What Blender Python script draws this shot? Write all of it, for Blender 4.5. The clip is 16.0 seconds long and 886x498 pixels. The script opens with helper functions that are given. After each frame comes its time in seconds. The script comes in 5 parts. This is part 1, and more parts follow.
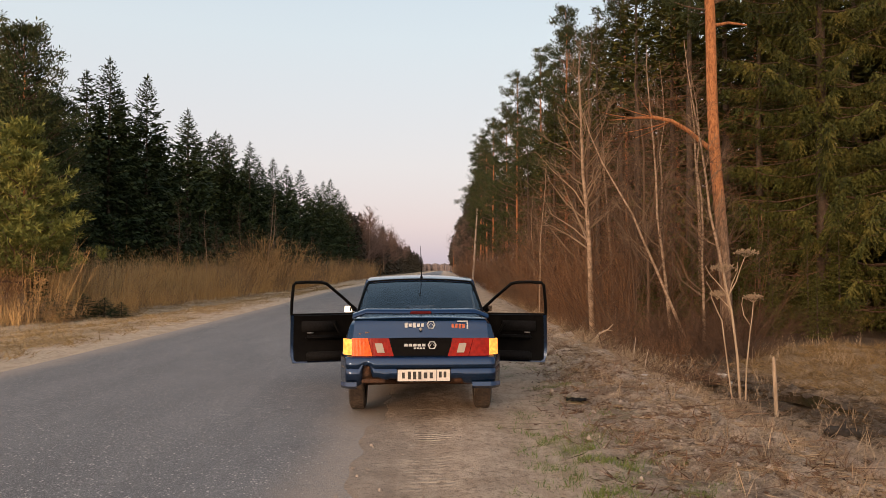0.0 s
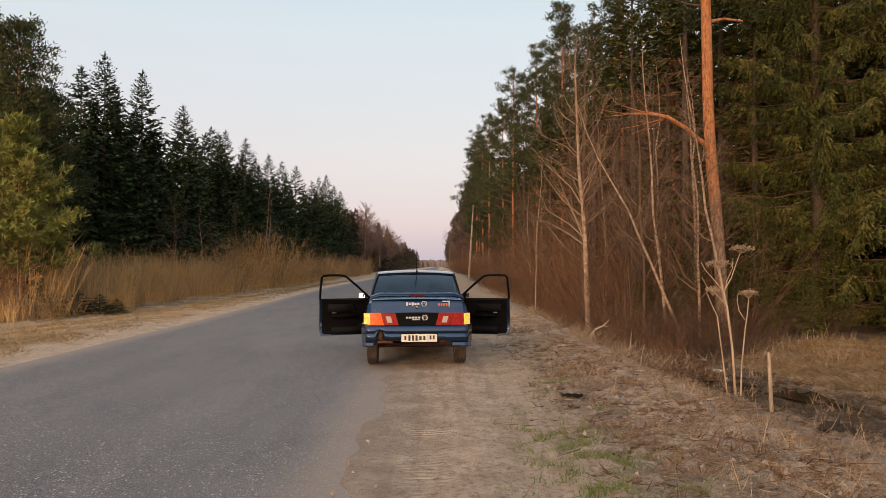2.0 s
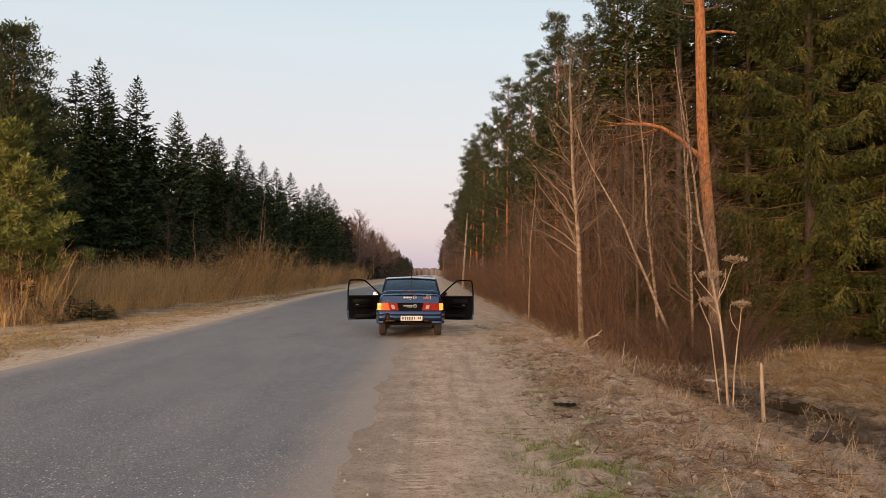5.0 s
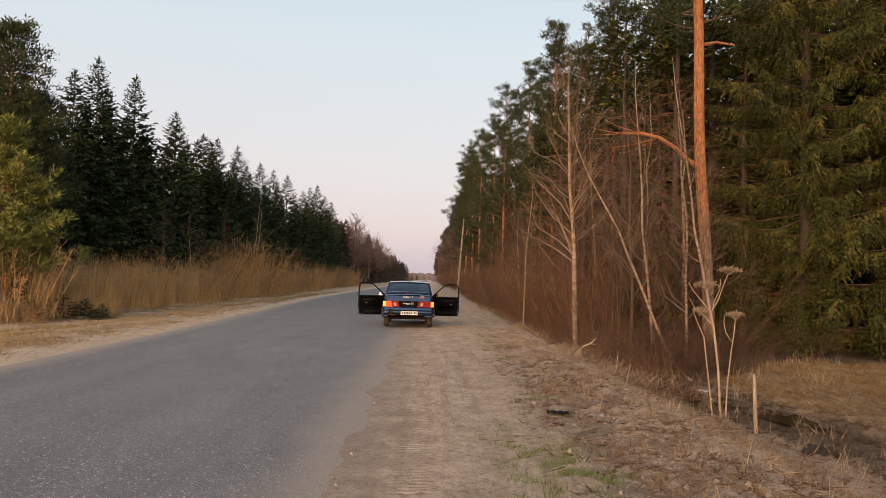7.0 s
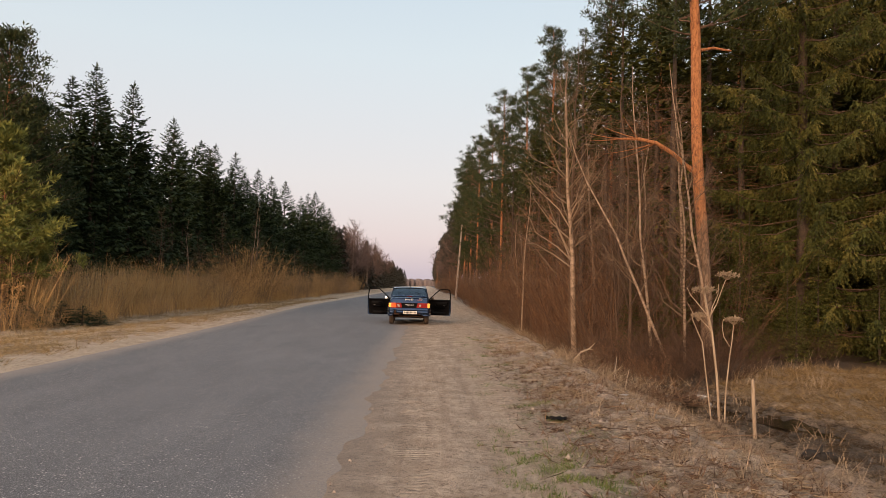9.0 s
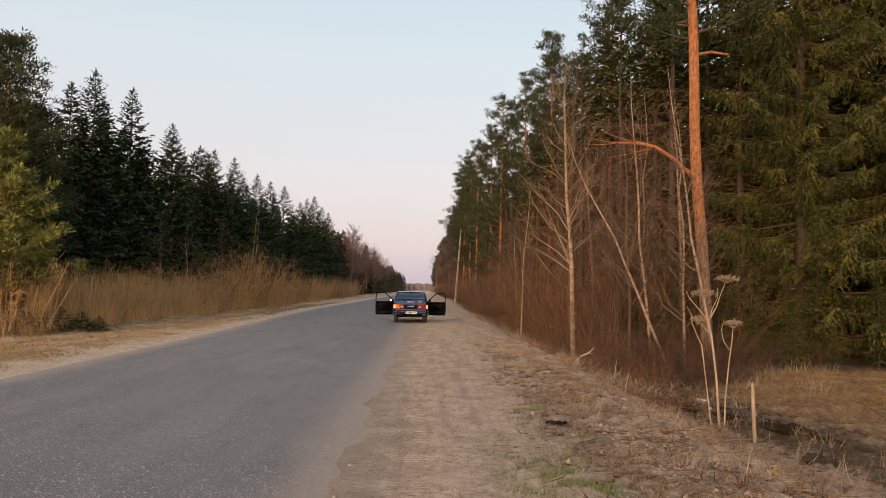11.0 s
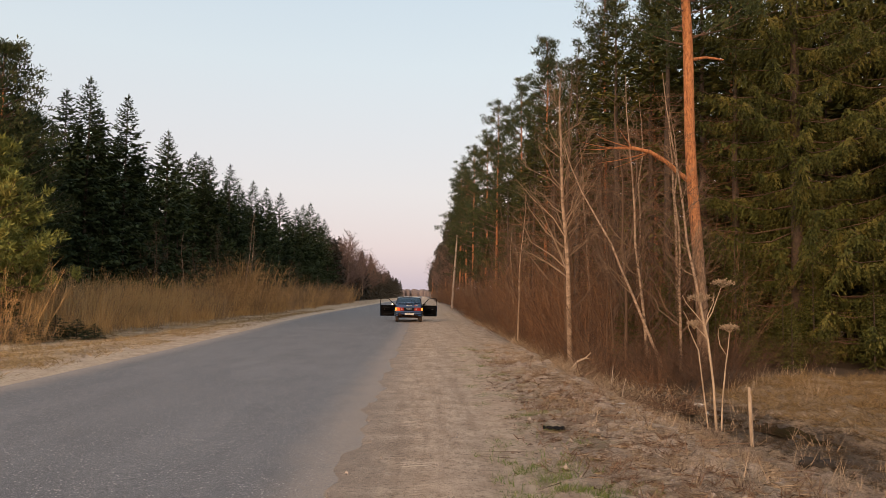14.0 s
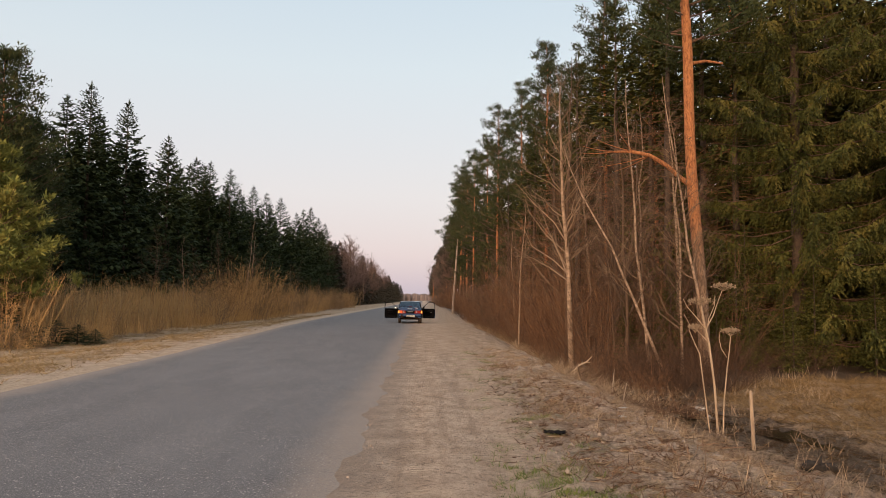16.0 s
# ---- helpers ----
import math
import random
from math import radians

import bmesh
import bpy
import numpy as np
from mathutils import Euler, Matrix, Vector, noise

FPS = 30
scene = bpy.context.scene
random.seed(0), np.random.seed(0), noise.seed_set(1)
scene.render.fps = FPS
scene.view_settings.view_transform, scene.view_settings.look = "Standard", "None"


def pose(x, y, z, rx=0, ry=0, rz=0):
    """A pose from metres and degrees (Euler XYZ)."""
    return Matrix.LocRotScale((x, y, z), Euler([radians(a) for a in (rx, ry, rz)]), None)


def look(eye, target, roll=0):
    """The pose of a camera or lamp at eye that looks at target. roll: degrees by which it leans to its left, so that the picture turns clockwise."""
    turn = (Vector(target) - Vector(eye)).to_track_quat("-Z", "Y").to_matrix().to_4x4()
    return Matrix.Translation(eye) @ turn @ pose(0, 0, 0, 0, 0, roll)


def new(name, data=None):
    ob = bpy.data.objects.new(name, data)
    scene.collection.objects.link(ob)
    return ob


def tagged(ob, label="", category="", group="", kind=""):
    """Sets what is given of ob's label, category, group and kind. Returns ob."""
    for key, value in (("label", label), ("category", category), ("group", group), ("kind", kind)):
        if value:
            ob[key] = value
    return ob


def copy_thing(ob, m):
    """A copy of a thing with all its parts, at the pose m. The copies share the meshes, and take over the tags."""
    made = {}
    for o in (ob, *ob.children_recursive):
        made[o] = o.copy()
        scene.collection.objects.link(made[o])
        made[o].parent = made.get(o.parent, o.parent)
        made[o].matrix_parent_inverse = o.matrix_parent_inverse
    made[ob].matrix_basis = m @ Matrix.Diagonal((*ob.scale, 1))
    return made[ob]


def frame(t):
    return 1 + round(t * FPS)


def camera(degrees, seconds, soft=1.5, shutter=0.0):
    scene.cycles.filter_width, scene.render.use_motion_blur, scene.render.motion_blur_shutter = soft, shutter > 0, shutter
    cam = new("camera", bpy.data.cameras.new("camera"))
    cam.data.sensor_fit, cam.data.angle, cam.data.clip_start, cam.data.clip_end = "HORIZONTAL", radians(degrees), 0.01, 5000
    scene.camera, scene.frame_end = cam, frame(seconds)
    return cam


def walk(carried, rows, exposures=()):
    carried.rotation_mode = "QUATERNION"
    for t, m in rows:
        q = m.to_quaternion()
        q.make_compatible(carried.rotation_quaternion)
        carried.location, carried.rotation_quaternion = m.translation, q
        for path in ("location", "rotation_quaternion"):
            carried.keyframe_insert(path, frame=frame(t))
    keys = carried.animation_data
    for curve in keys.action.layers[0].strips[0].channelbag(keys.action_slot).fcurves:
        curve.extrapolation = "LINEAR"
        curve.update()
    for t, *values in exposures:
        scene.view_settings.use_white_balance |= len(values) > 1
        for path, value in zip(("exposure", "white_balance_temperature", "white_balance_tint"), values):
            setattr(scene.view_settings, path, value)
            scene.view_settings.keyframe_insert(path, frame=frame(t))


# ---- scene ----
# ---- camera: held at eye height on the roadside, only turning ----
cam = camera(62.2, 16.0, soft=0.75)
EYE = (0.0, 0.0, 1.55)
TURNS = [
    (0, 91.630, 0.000, 0.044), (0.5, 91.537, 0.093, -0.029), (1, 91.400, 0.094, -0.044), (1.5, 91.280, 0.076, -0.135),
    (2, 91.334, 0.050, -0.259), (2.5, 91.291, -0.180, -0.399), (3, 91.318, -0.222, -0.525), (3.5, 91.475, -0.149, -0.575),
    (4, 91.644, -0.090, -0.574), (6.5, 92.348, -1.305, -1.102), (7, 92.407, -1.479, -1.123), (7.5, 92.482, -1.500, -1.200),
    (8, 92.533, -1.409, -1.232), (8.5, 92.683, -1.330, -1.258), (9, 92.863, -1.320, -1.261), (11.5, 93.224, -1.072, -1.373),
    (12, 93.185, -1.049, -1.491), (12.5, 93.227, -0.991, -1.514), (13, 93.303, -0.899, -1.504), (13.5, 93.536, -0.778, -1.524),
    (14, 93.663, -0.840, -1.589), (14.5, 93.800, -0.957, -1.634), (15, 93.872, -0.970, -1.600), (15.5, 93.930, -0.862, -1.584),
    (16, 93.996, -0.657, -1.534),
]
walk(cam, [(t, pose(*EYE, rx, ry, rz)) for t, rx, ry, rz in TURNS], exposures=[(0, 0.0, 6500, 10), (16, 0.0, 6500, 10)])

# ---- sky and the low evening sun behind the camera ----
SUN_FROM = Vector((-0.42, -0.88, 0.19)).normalized()
world = bpy.data.worlds.new("evening_sky")
scene.world = world
world.use_nodes = True
wn, wl = world.node_tree.nodes, world.node_tree.links
wn.clear()
sky = wn.new("ShaderNodeTexSky")
sky.sky_type = 'NISHITA'
sky.sun_disc = False
sky.sun_elevation = radians(4.0)
sky.sun_rotation = math.atan2(SUN_FROM.x, SUN_FROM.y)
sky.dust_density = 2.0
way = wn.new("ShaderNodeTexCoord")
split = wn.new("ShaderNodeSeparateXYZ")
wl.new(way.outputs["Generated"], split.inputs[0])
ramp = wn.new("ShaderNodeValToRGB")
wl.new(split.outputs["Z"], ramp.inputs[0])
stops = [(0.0, (0.60, 0.52, 0.60)), (0.06, (0.74, 0.62, 0.66)), (0.14, (0.76, 0.70, 0.72)), (0.30, (0.69, 0.745, 0.785)), (0.6, (0.46, 0.62, 0.76)), (1.0, (0.32, 0.48, 0.68))]
while len(ramp.color_ramp.elements) < len(stops):
    ramp.color_ramp.elements.new(0.5)
for e, (p, c) in zip(ramp.color_ramp.elements, stops):
    e.position, e.color = p, (*c, 1)
bg_sky = wn.new("ShaderNodeBackground")
bg_sky.inputs["Strength"].default_value = 0.05
wl.new(sky.outputs[0], bg_sky.inputs["Color"])
bg_tw = wn.new("ShaderNodeBackground")
bg_tw.inputs["Strength"].default_value = 0.95
wl.new(ramp.outputs[0], bg_tw.inputs["Color"])
facing = wn.new("ShaderNodeVectorMath")
facing.operation = 'DOT_PRODUCT'
facing.inputs[1].default_value = SUN_FROM
wl.new(way.outputs["Generated"], facing.inputs[0])
spread = wn.new("ShaderNodeMapRange")
spread.interpolation_type = 'SMOOTHERSTEP'
spread.inputs["From Min"].default_value, spread.inputs["From Max"].default_value = 0.0, 1.0
wl.new(facing.outputs["Value"], spread.inputs["Value"])
bg_set = wn.new("ShaderNodeBackground")
bg_set.inputs["Color"].default_value = (1.0, 0.66, 0.40, 1)
glow = wn.new("ShaderNodeMath")
glow.operation = 'MULTIPLY'
glow.inputs[1].default_value = 1.9
wl.new(spread.outputs[0], glow.inputs[0])
wl.new(glow.outputs[0], bg_set.inputs["Strength"])
west = wn.new("ShaderNodeAddShader")
wl.new(bg_tw.outputs[0], west.inputs[0])
wl.new(bg_set.outputs[0], west.inputs[1])
both = wn.new("ShaderNodeAddShader")
wl.new(bg_sky.outputs[0], both.inputs[0])
wl.new(west.outputs[0], both.inputs[1])
wout = wn.new("ShaderNodeOutputWorld")
wl.new(both.outputs[0], wout.inputs["Surface"])

sun = new("sun", bpy.data.lights.new("sun", 'SUN'))
sun.data.energy = 2.1
sun.data.angle = radians(14)
sun.data.color = (1.0, 0.60, 0.34)
sun.matrix_basis = look(SUN_FROM * 60, (0, 0, 0))


# ---- materials ----
class Nodes:
    """A node material under construction."""

    def __init__(self, name, rough=0.8, metal=0.0, spec=0.5):
        self.mat = bpy.data.materials.new(name)
        self.mat.use_nodes = True
        self.t = self.mat.node_tree
        self.b = self.t.nodes["Principled BSDF"]
        self.b.inputs["Roughness"].default_value = rough
        self.b.inputs["Metallic"].default_value = metal
        self.b.inputs["Specular IOR Level"].default_value = spec
        self.co = self.t.nodes.new("ShaderNodeTexCoord")

    def node(self, kind, **ins):
        n = self.t.nodes.new(kind)
        for k, v in ins.items():
            self.put(n, k.replace("_", " "), v)
        return n

    def put(self, n, k, v):
        if hasattr(v, "links"):
            self.t.links.new(v, n.inputs[k])
        else:
            n.inputs[k].default_value = v

    def noise(self, scale, detail=4.0, rough=0.6, vec=None, stretch=None):
        vec = vec or self.co.outputs["Object"]
        if stretch:
            mp = self.t.nodes.new("ShaderNodeMapping")
            mp.inputs["Scale"].default_value = stretch
            self.t.links.new(vec, mp.inputs["Vector"])
            vec = mp.outputs[0]
        n = self.node("ShaderNodeTexNoise", Scale=scale, Detail=detail, Roughness=rough)
        self.t.links.new(vec, n.inputs["Vector"])
        return n.outputs["Fac"]

    def math(self, op, a, b=0.0, c=None):
        n = self.t.nodes.new("ShaderNodeMath")
        n.operation = op
        self.put(n, 0, a), self.put(n, 1, b)
        if c is not None:
            self.put(n, 2, c)
        return n.outputs[0]

    def ramp(self, fac, lo, hi, a=0.0, b=1.0):
        n = self.t.nodes.new("ShaderNodeMapRange")
        n.interpolation_type = 'SMOOTHSTEP'
        self.put(n, "Value", fac)
        for k, v in (("From Min", lo), ("From Max", hi), ("To Min", a), ("To Max", b)):
            n.inputs[k].default_value = v
        return n.outputs[0]

    def mix(self, fac, a, b):
        n = self.t.nodes.new("ShaderNodeMix")
        n.data_type = 'RGBA'
        self.put(n, "Factor", fac)
        for k, v in ((6, a), (7, b)):
            if hasattr(v, "links"):
                self.t.links.new(v, n.inputs[k])
            else:
                n.inputs[k].default_value = (*v, 1)
        return n.outputs[2]

    def island(self):
        return self.t.nodes.new("ShaderNodeNewGeometry").outputs["Random Per Island"]

    def one(self):
        return self.t.nodes.new("ShaderNodeObjectInfo").outputs["Random"]

    def axis(self, k):
        n = self.t.nodes.new("ShaderNodeSeparateXYZ")
        self.t.links.new(self.co.outputs["Object"], n.inputs[0])
        return n.outputs[k]

    def color(self, c):
        if hasattr(c, "links"):
            self.t.links.new(c, self.b.inputs["Base Color"])
        else:
            self.b.inputs["Base Color"].default_value = (*c, 1)
        return self

    def bump(self, h, dist, strength=1.0):
        n = self.t.nodes.new("ShaderNodeBump")
        n.inputs["Distance"].default_value = dist
        n.inputs["Strength"].default_value = strength
        self.t.links.new(h, n.inputs["Height"])
        self.t.links.new(n.outputs[0], self.b.inputs["Normal"])
        return self

    def rough(self, v):
        self.t.links.new(v, self.b.inputs["Roughness"])
        return self


def speckled(name, a, b, scale, rough=0.8, metal=0.0, bump=0.0, stretch=None, spec=0.4):
    """Two tones mixed by coarse and fine noise."""
    n = Nodes(name, rough, metal, spec)
    f = n.math('ADD', n.math('MULTIPLY', n.noise(scale, stretch=stretch), 0.6), n.math('MULTIPLY', n.noise(scale * 6, stretch=stretch), 0.4))
    n.color(n.mix(n.ramp(f, 0.32, 0.68), a, b))
    if bump:
        n.bump(f, bump)
    return n.mat


def needles(name, dark, light, tip, dry=(0.110, 0.066, 0.030)):
    """Foliage that varies from bough to bough and from tree to tree, with some dry shoots."""
    n = Nodes(name, 0.75, spec=0.15)
    f = n.math('ADD', n.math('MULTIPLY', n.island(), 0.35), n.math('MULTIPLY', n.ramp(n.noise(2.6, 4, 0.7), 0.36, 0.62), 0.65))
    c = n.mix(f, dark, light)
    c = n.mix(n.ramp(n.noise(1.1, 3), 0.48, 0.68), c, tip)
    c = n.mix(n.ramp(n.noise(3.7, 3), 0.62, 0.72, 0, 0.5), c, dry)
    n.color(n.mix(n.math('MULTIPLY', n.one(), 0.30), c, dark))
    return n.mat


def ground_material():
    n = Nodes("roadside_ground", 0.95, spec=0.15)
    x, y = n.axis(0), n.axis(1)
    big, mid, fine = n.noise(0.35, 5), n.noise(2.3, 6, 0.65), n.noise(28, 5, 0.7)
    grit = n.noise(140, 2, 0.6)
    sand = n.mix(n.ramp(mid, 0.3, 0.7), (0.370, 0.282, 0.208), (0.570, 0.452, 0.348))
    sand = n.mix(n.ramp(fine, 0.52, 0.72, 0, 0.55), sand, (0.150, 0.106, 0.074))
    earth = n.mix(n.ramp(mid, 0.3, 0.7), (0.230, 0.162, 0.115), (0.430, 0.320, 0.235))
    straw = n.mix(n.ramp(n.noise(9, 6, 0.75, stretch=(1, 0.35, 1)), 0.35, 0.65), (0.180, 0.126, 0.076), (0.385, 0.280, 0.170))
    straw = n.mix(n.ramp(fine, 0.45, 0.7), straw, (0.110, 0.076, 0.046))
    wob = n.math('MULTIPLY', n.math('SUBTRACT', mid, 0.5), 1.6)
    xw = n.math('ADD', x, wob)
    c = n.mix(n.ramp(xw, 2.9, 3.9), sand, earth)
    clump = n.ramp(n.noise(1.3, 7, 0.75), 0.40, 0.60)
    c = n.mix(n.math('MULTIPLY', n.math('MULTIPLY', n.ramp(xw, 1.0, 2.4), clump), n.ramp(fine, 0.30, 0.58, 0.3, 1)), c, straw)
    soil = n.math('MULTIPLY', n.ramp(n.noise(6.5, 7, 0.8), 0.52, 0.66), n.ramp(xw, 0.9, 2.2, 0.25, 1.0))
    c = n.mix(soil, c, (0.070, 0.048, 0.033))
    c = n.mix(n.ramp(xw, 6.0, 7.0), c, straw)
    left = n.mix(n.ramp(n.noise(0.9, 7, 0.7, stretch=(1, 0.5, 1)), 0.40, 0.60), (0.205, 0.140, 0.068), (0.470, 0.355, 0.215))
    xl = n.math('ADD', xw, n.ramp(y, 8.0, 60.0, 0.0, 1.5))
    c = n.mix(n.ramp(xl, -8.3, -7.5, 1, 0), c, left)
    strip = n.math('MULTIPLY', n.ramp(xl, -8.1, -7.2), n.ramp(x, -6.2, -5.8, 1, 0))
    c = n.mix(n.math('MULTIPLY', strip, n.ramp(n.noise(2.6, 6, 0.7, stretch=(2.2, 0.4, 1)), 0.36, 0.60, 0.9, 0.3)), c, (0.56, 0.46, 0.34))
    rut = n.math('MULTIPLY', n.ramp(n.noise(1.6, 4, 0.6, stretch=(3.6, 0.22, 1)), 0.48, 0.62), n.math('MULTIPLY', n.ramp(x, -0.7, -0.3), n.ramp(x, 1.3, 2.0, 1, 0)))
    c = n.mix(n.math('MULTIPLY', rut, 0.30), c, (0.185, 0.128, 0.088))
    # brown litter drifted along the top of the bank
    drift = n.math('MULTIPLY', n.math('MULTIPLY', n.ramp(xw, 1.0, 1.7), n.ramp(xw, 2.2, 3.1, 1, 0)), n.ramp(n.noise(3.4, 8, 0.8), 0.44, 0.56))
    c = n.mix(n.math('MULTIPLY', drift, n.ramp(y, 9.0, 16.0, 0.55, 0.15)), c, (0.105, 0.066, 0.044))
    # moss and grass in the worn strip beside the track
    band = n.math('MULTIPLY', n.ramp(xw, 0.7, 1.3), n.ramp(xw, 1.9, 2.6, 1, 0))
    green = n.math('MULTIPLY', band, n.ramp(mid, 0.52, 0.66))
    c = n.mix(n.math('MULTIPLY', green, 0.55), c, (0.110, 0.125, 0.052))
    c = n.mix(n.ramp(n.math('ADD', y, n.math('MULTIPLY', wob, 3.0)), 12.0, 22.0, 0, 0.45), c, n.mix(n.ramp(mid, 0.35, 0.65), (0.300, 0.222, 0.150), (0.560, 0.440, 0.330)))
    # wet ditch bottom
    bend = n.math('SUBTRACT', xw, n.ramp(y, 7.0, 14.6, 0.9, 0.0))
    wet = n.math('MULTIPLY', n.ramp(bend, 4.3, 4.8), n.math('MULTIPLY', n.ramp(bend, 5.7, 6.3, 1, 0), n.ramp(big, 0.30, 0.40)))
    c = n.mix(n.math('MULTIPLY', wet, 0.85), c, (0.028, 0.019, 0.012))
    c = n.mix(n.ramp(n.noise(17, 6, 0.8), 0.50, 0.62, 0, 0.6), c, (0.120, 0.085, 0.060))
    c = n.mix(n.ramp(n.noise(48, 4, 0.8), 0.55, 0.68, 0, 0.8), c, (0.52, 0.43, 0.34))
    c = n.mix(n.math('MULTIPLY', n.ramp(x, -3.0, -2.5), n.ramp(n.math('ADD', x, n.math('MULTIPLY', wob, 0.35)), -0.95, 0.05, 0.9, 0)), c, n.mix(n.ramp(fine, 0.35, 0.65), (0.200, 0.168, 0.144), (0.290, 0.240, 0.200)))
    # forest floor; on the right the wood's inner shade is mixed into its brown
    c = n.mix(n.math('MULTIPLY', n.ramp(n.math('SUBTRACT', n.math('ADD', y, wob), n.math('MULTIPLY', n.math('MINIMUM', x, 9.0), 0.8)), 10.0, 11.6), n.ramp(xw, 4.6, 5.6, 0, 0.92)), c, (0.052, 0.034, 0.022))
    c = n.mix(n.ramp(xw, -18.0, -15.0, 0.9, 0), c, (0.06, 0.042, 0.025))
    n.color(c)
    n.rough(n.ramp(wet, 0.3, 0.9, 0.95, 0.35))
    tread = n.node("ShaderNodeTexWave", Scale=3.6, Distortion=4.0, Detail=2.0)
    tread.bands_direction = 'Y'
    n.t.links.new(n.co.outputs["Object"], tread.inputs["Vector"])
    lane = n.math('MULTIPLY', n.ramp(x, -0.34, -0.22), n.ramp(x, 0.02, 0.14, 1, 0))
    h = n.math('ADD', n.math('MULTIPLY', fine, 0.7), n.math('MULTIPLY', n.math('MULTIPLY', tread.outputs["Fac"], lane), n.ramp(mid, 0.42, 0.62, 0.0, 0.5)))
    h = n.math('ADD', h, n.math('MULTIPLY', grit, 0.25))
    n.bump(h, 0.07)
    return n.mat


def asphalt_material():
    n = Nodes("old_asphalt", 0.82, spec=0.35)
    x = n.axis(0)
    big, mid = n.noise(0.22, 4), n.noise(1.7, 5, stretch=(1, 0.25, 1))
    stone = n.node("ShaderNodeTexVoronoi", Scale=75.0)
    n.t.links.new(n.co.outputs["Object"], stone.inputs["Vector"])
    c = n.mix(n.ramp(mid, 0.3, 0.7), (0.098, 0.097, 0.100), (0.142, 0.138, 0.139))
    c = n.mix(n.ramp(big, 0.4, 0.65, 0, 0.35), c, (0.095, 0.091, 0.092))
    c = n.mix(n.math('MULTIPLY', n.ramp(n.noise(95, 3, 0.75), 0.53, 0.64), 0.9), c, (0.34, 0.325, 0.315))
    c = n.mix(n.math('MULTIPLY', n.ramp(n.noise(60, 3, 0.75), 0.53, 0.64), 0.8), c, (0.044, 0.042, 0.043))
    # pale chippings worn bare
    chip = n.node("ShaderNodeTexVoronoi", Scale=38.0)
    n.t.links.new(n.co.outputs["Object"], chip.inputs["Vector"])
    tone = n.t.nodes.new("ShaderNodeSeparateColor")
    n.t.links.new(chip.outputs["Color"], tone.inputs[0])
    c = n.mix(n.math('MULTIPLY', n.ramp(chip.outputs["Distance"], 0.25, 0.40, 1, 0), n.ramp(tone.outputs[0], 0.80, 0.90)), c, (0.42, 0.39, 0.36))
    # fine cracks
    cr = n.node("ShaderNodeTexVoronoi", Scale=0.42)
    cr.feature = 'DISTANCE_TO_EDGE'
    warp = n.node("ShaderNodeTexNoise", Scale=1.6, Detail=6.0)
    add = n.t.nodes.new("ShaderNodeVectorMath")
    add.operation = 'ADD'
    n.t.links.new(n.co.outputs["Object"], warp.inputs["Vector"])
    n.t.links.new(n.co.outputs["Object"], add.inputs[0]), n.t.links.new(warp.outputs["Color"], add.inputs[1])
    n.t.links.new(add.outputs[0], cr.inputs["Vector"])
    crack = n.math('MULTIPLY', n.ramp(cr.outputs["Distance"], 0.0, 0.006, 1, 0), n.ramp(big, 0.5, 0.6))
    c = n.mix(n.math('MULTIPLY', crack, 0.8), c, (0.03, 0.028, 0.027))
    # blown sand towards the edges
    wob = n.math('MULTIPLY', n.math('SUBTRACT', n.noise(1.1, 6, 0.7), 0.5), 0.6)
    xr = n.math('ADD', x, wob)
    dust = n.math('MAXIMUM', n.ramp(xr, -1.45, -0.70, 0, 0.92), n.ramp(n.math('ADD', xr, n.ramp(n.axis(1), 8.0, 60.0, 0.0, 1.5)), -6.75, -5.9, 0.95, 0))
    c = n.mix(n.math('MULTIPLY', dust, n.ramp(n.noise(40, 4), 0.2, 0.62, 0.35, 1)), c, (0.265, 0.218, 0.180))
    n.color(c)
    n.bump(n.math('ADD', n.noise(150, 3), n.math('MULTIPLY', stone.outputs["Distance"], 0.5)), 0.006)
    return n.mat


def pine_bark():
    n = Nodes("pine_bark", 0.9, spec=0.15)
    z = n.axis(2)
    flake = n.noise(8, 6, 0.8, stretch=(2.4, 2.4, 0.7))
    low = n.mix(n.ramp(flake, 0.35, 0.65), (0.085, 0.060, 0.045), (0.24, 0.165, 0.115))
    high = n.mix(n.ramp(flake, 0.3, 0.66), (0.14, 0.058, 0.030), (0.45, 0.200, 0.086))
    n.color(n.mix(n.ramp(n.math('ADD', z, n.math('MULTIPLY', flake, 1.6)), 3.6, 5.6), low, high))
    n.bump(flake, 0.04)
    return n.mat


def birch_bark():
    n = Nodes("pale_bark", 0.8, spec=0.2)
    band = n.noise(6, 4, 0.6, stretch=(0.6, 0.6, 2.5))
    c = n.mix(n.ramp(band, 0.45, 0.62), (0.30, 0.22, 0.155), (0.13, 0.09, 0.062))
    n.color(n.mix(n.ramp(n.one(), 0.05, 0.25, 0, 0.95), c, (0.085, 0.054, 0.036)))
    n.bump(band, 0.02)
    return n.mat


def twig_material(name, a, b):
    n = Nodes(name, 0.85, spec=0.15)
    c = n.mix(n.island(), a, b)
    n.color(n.mix(n.math('MULTIPLY', n.one(), 0.4), c, a))
    return n.mat


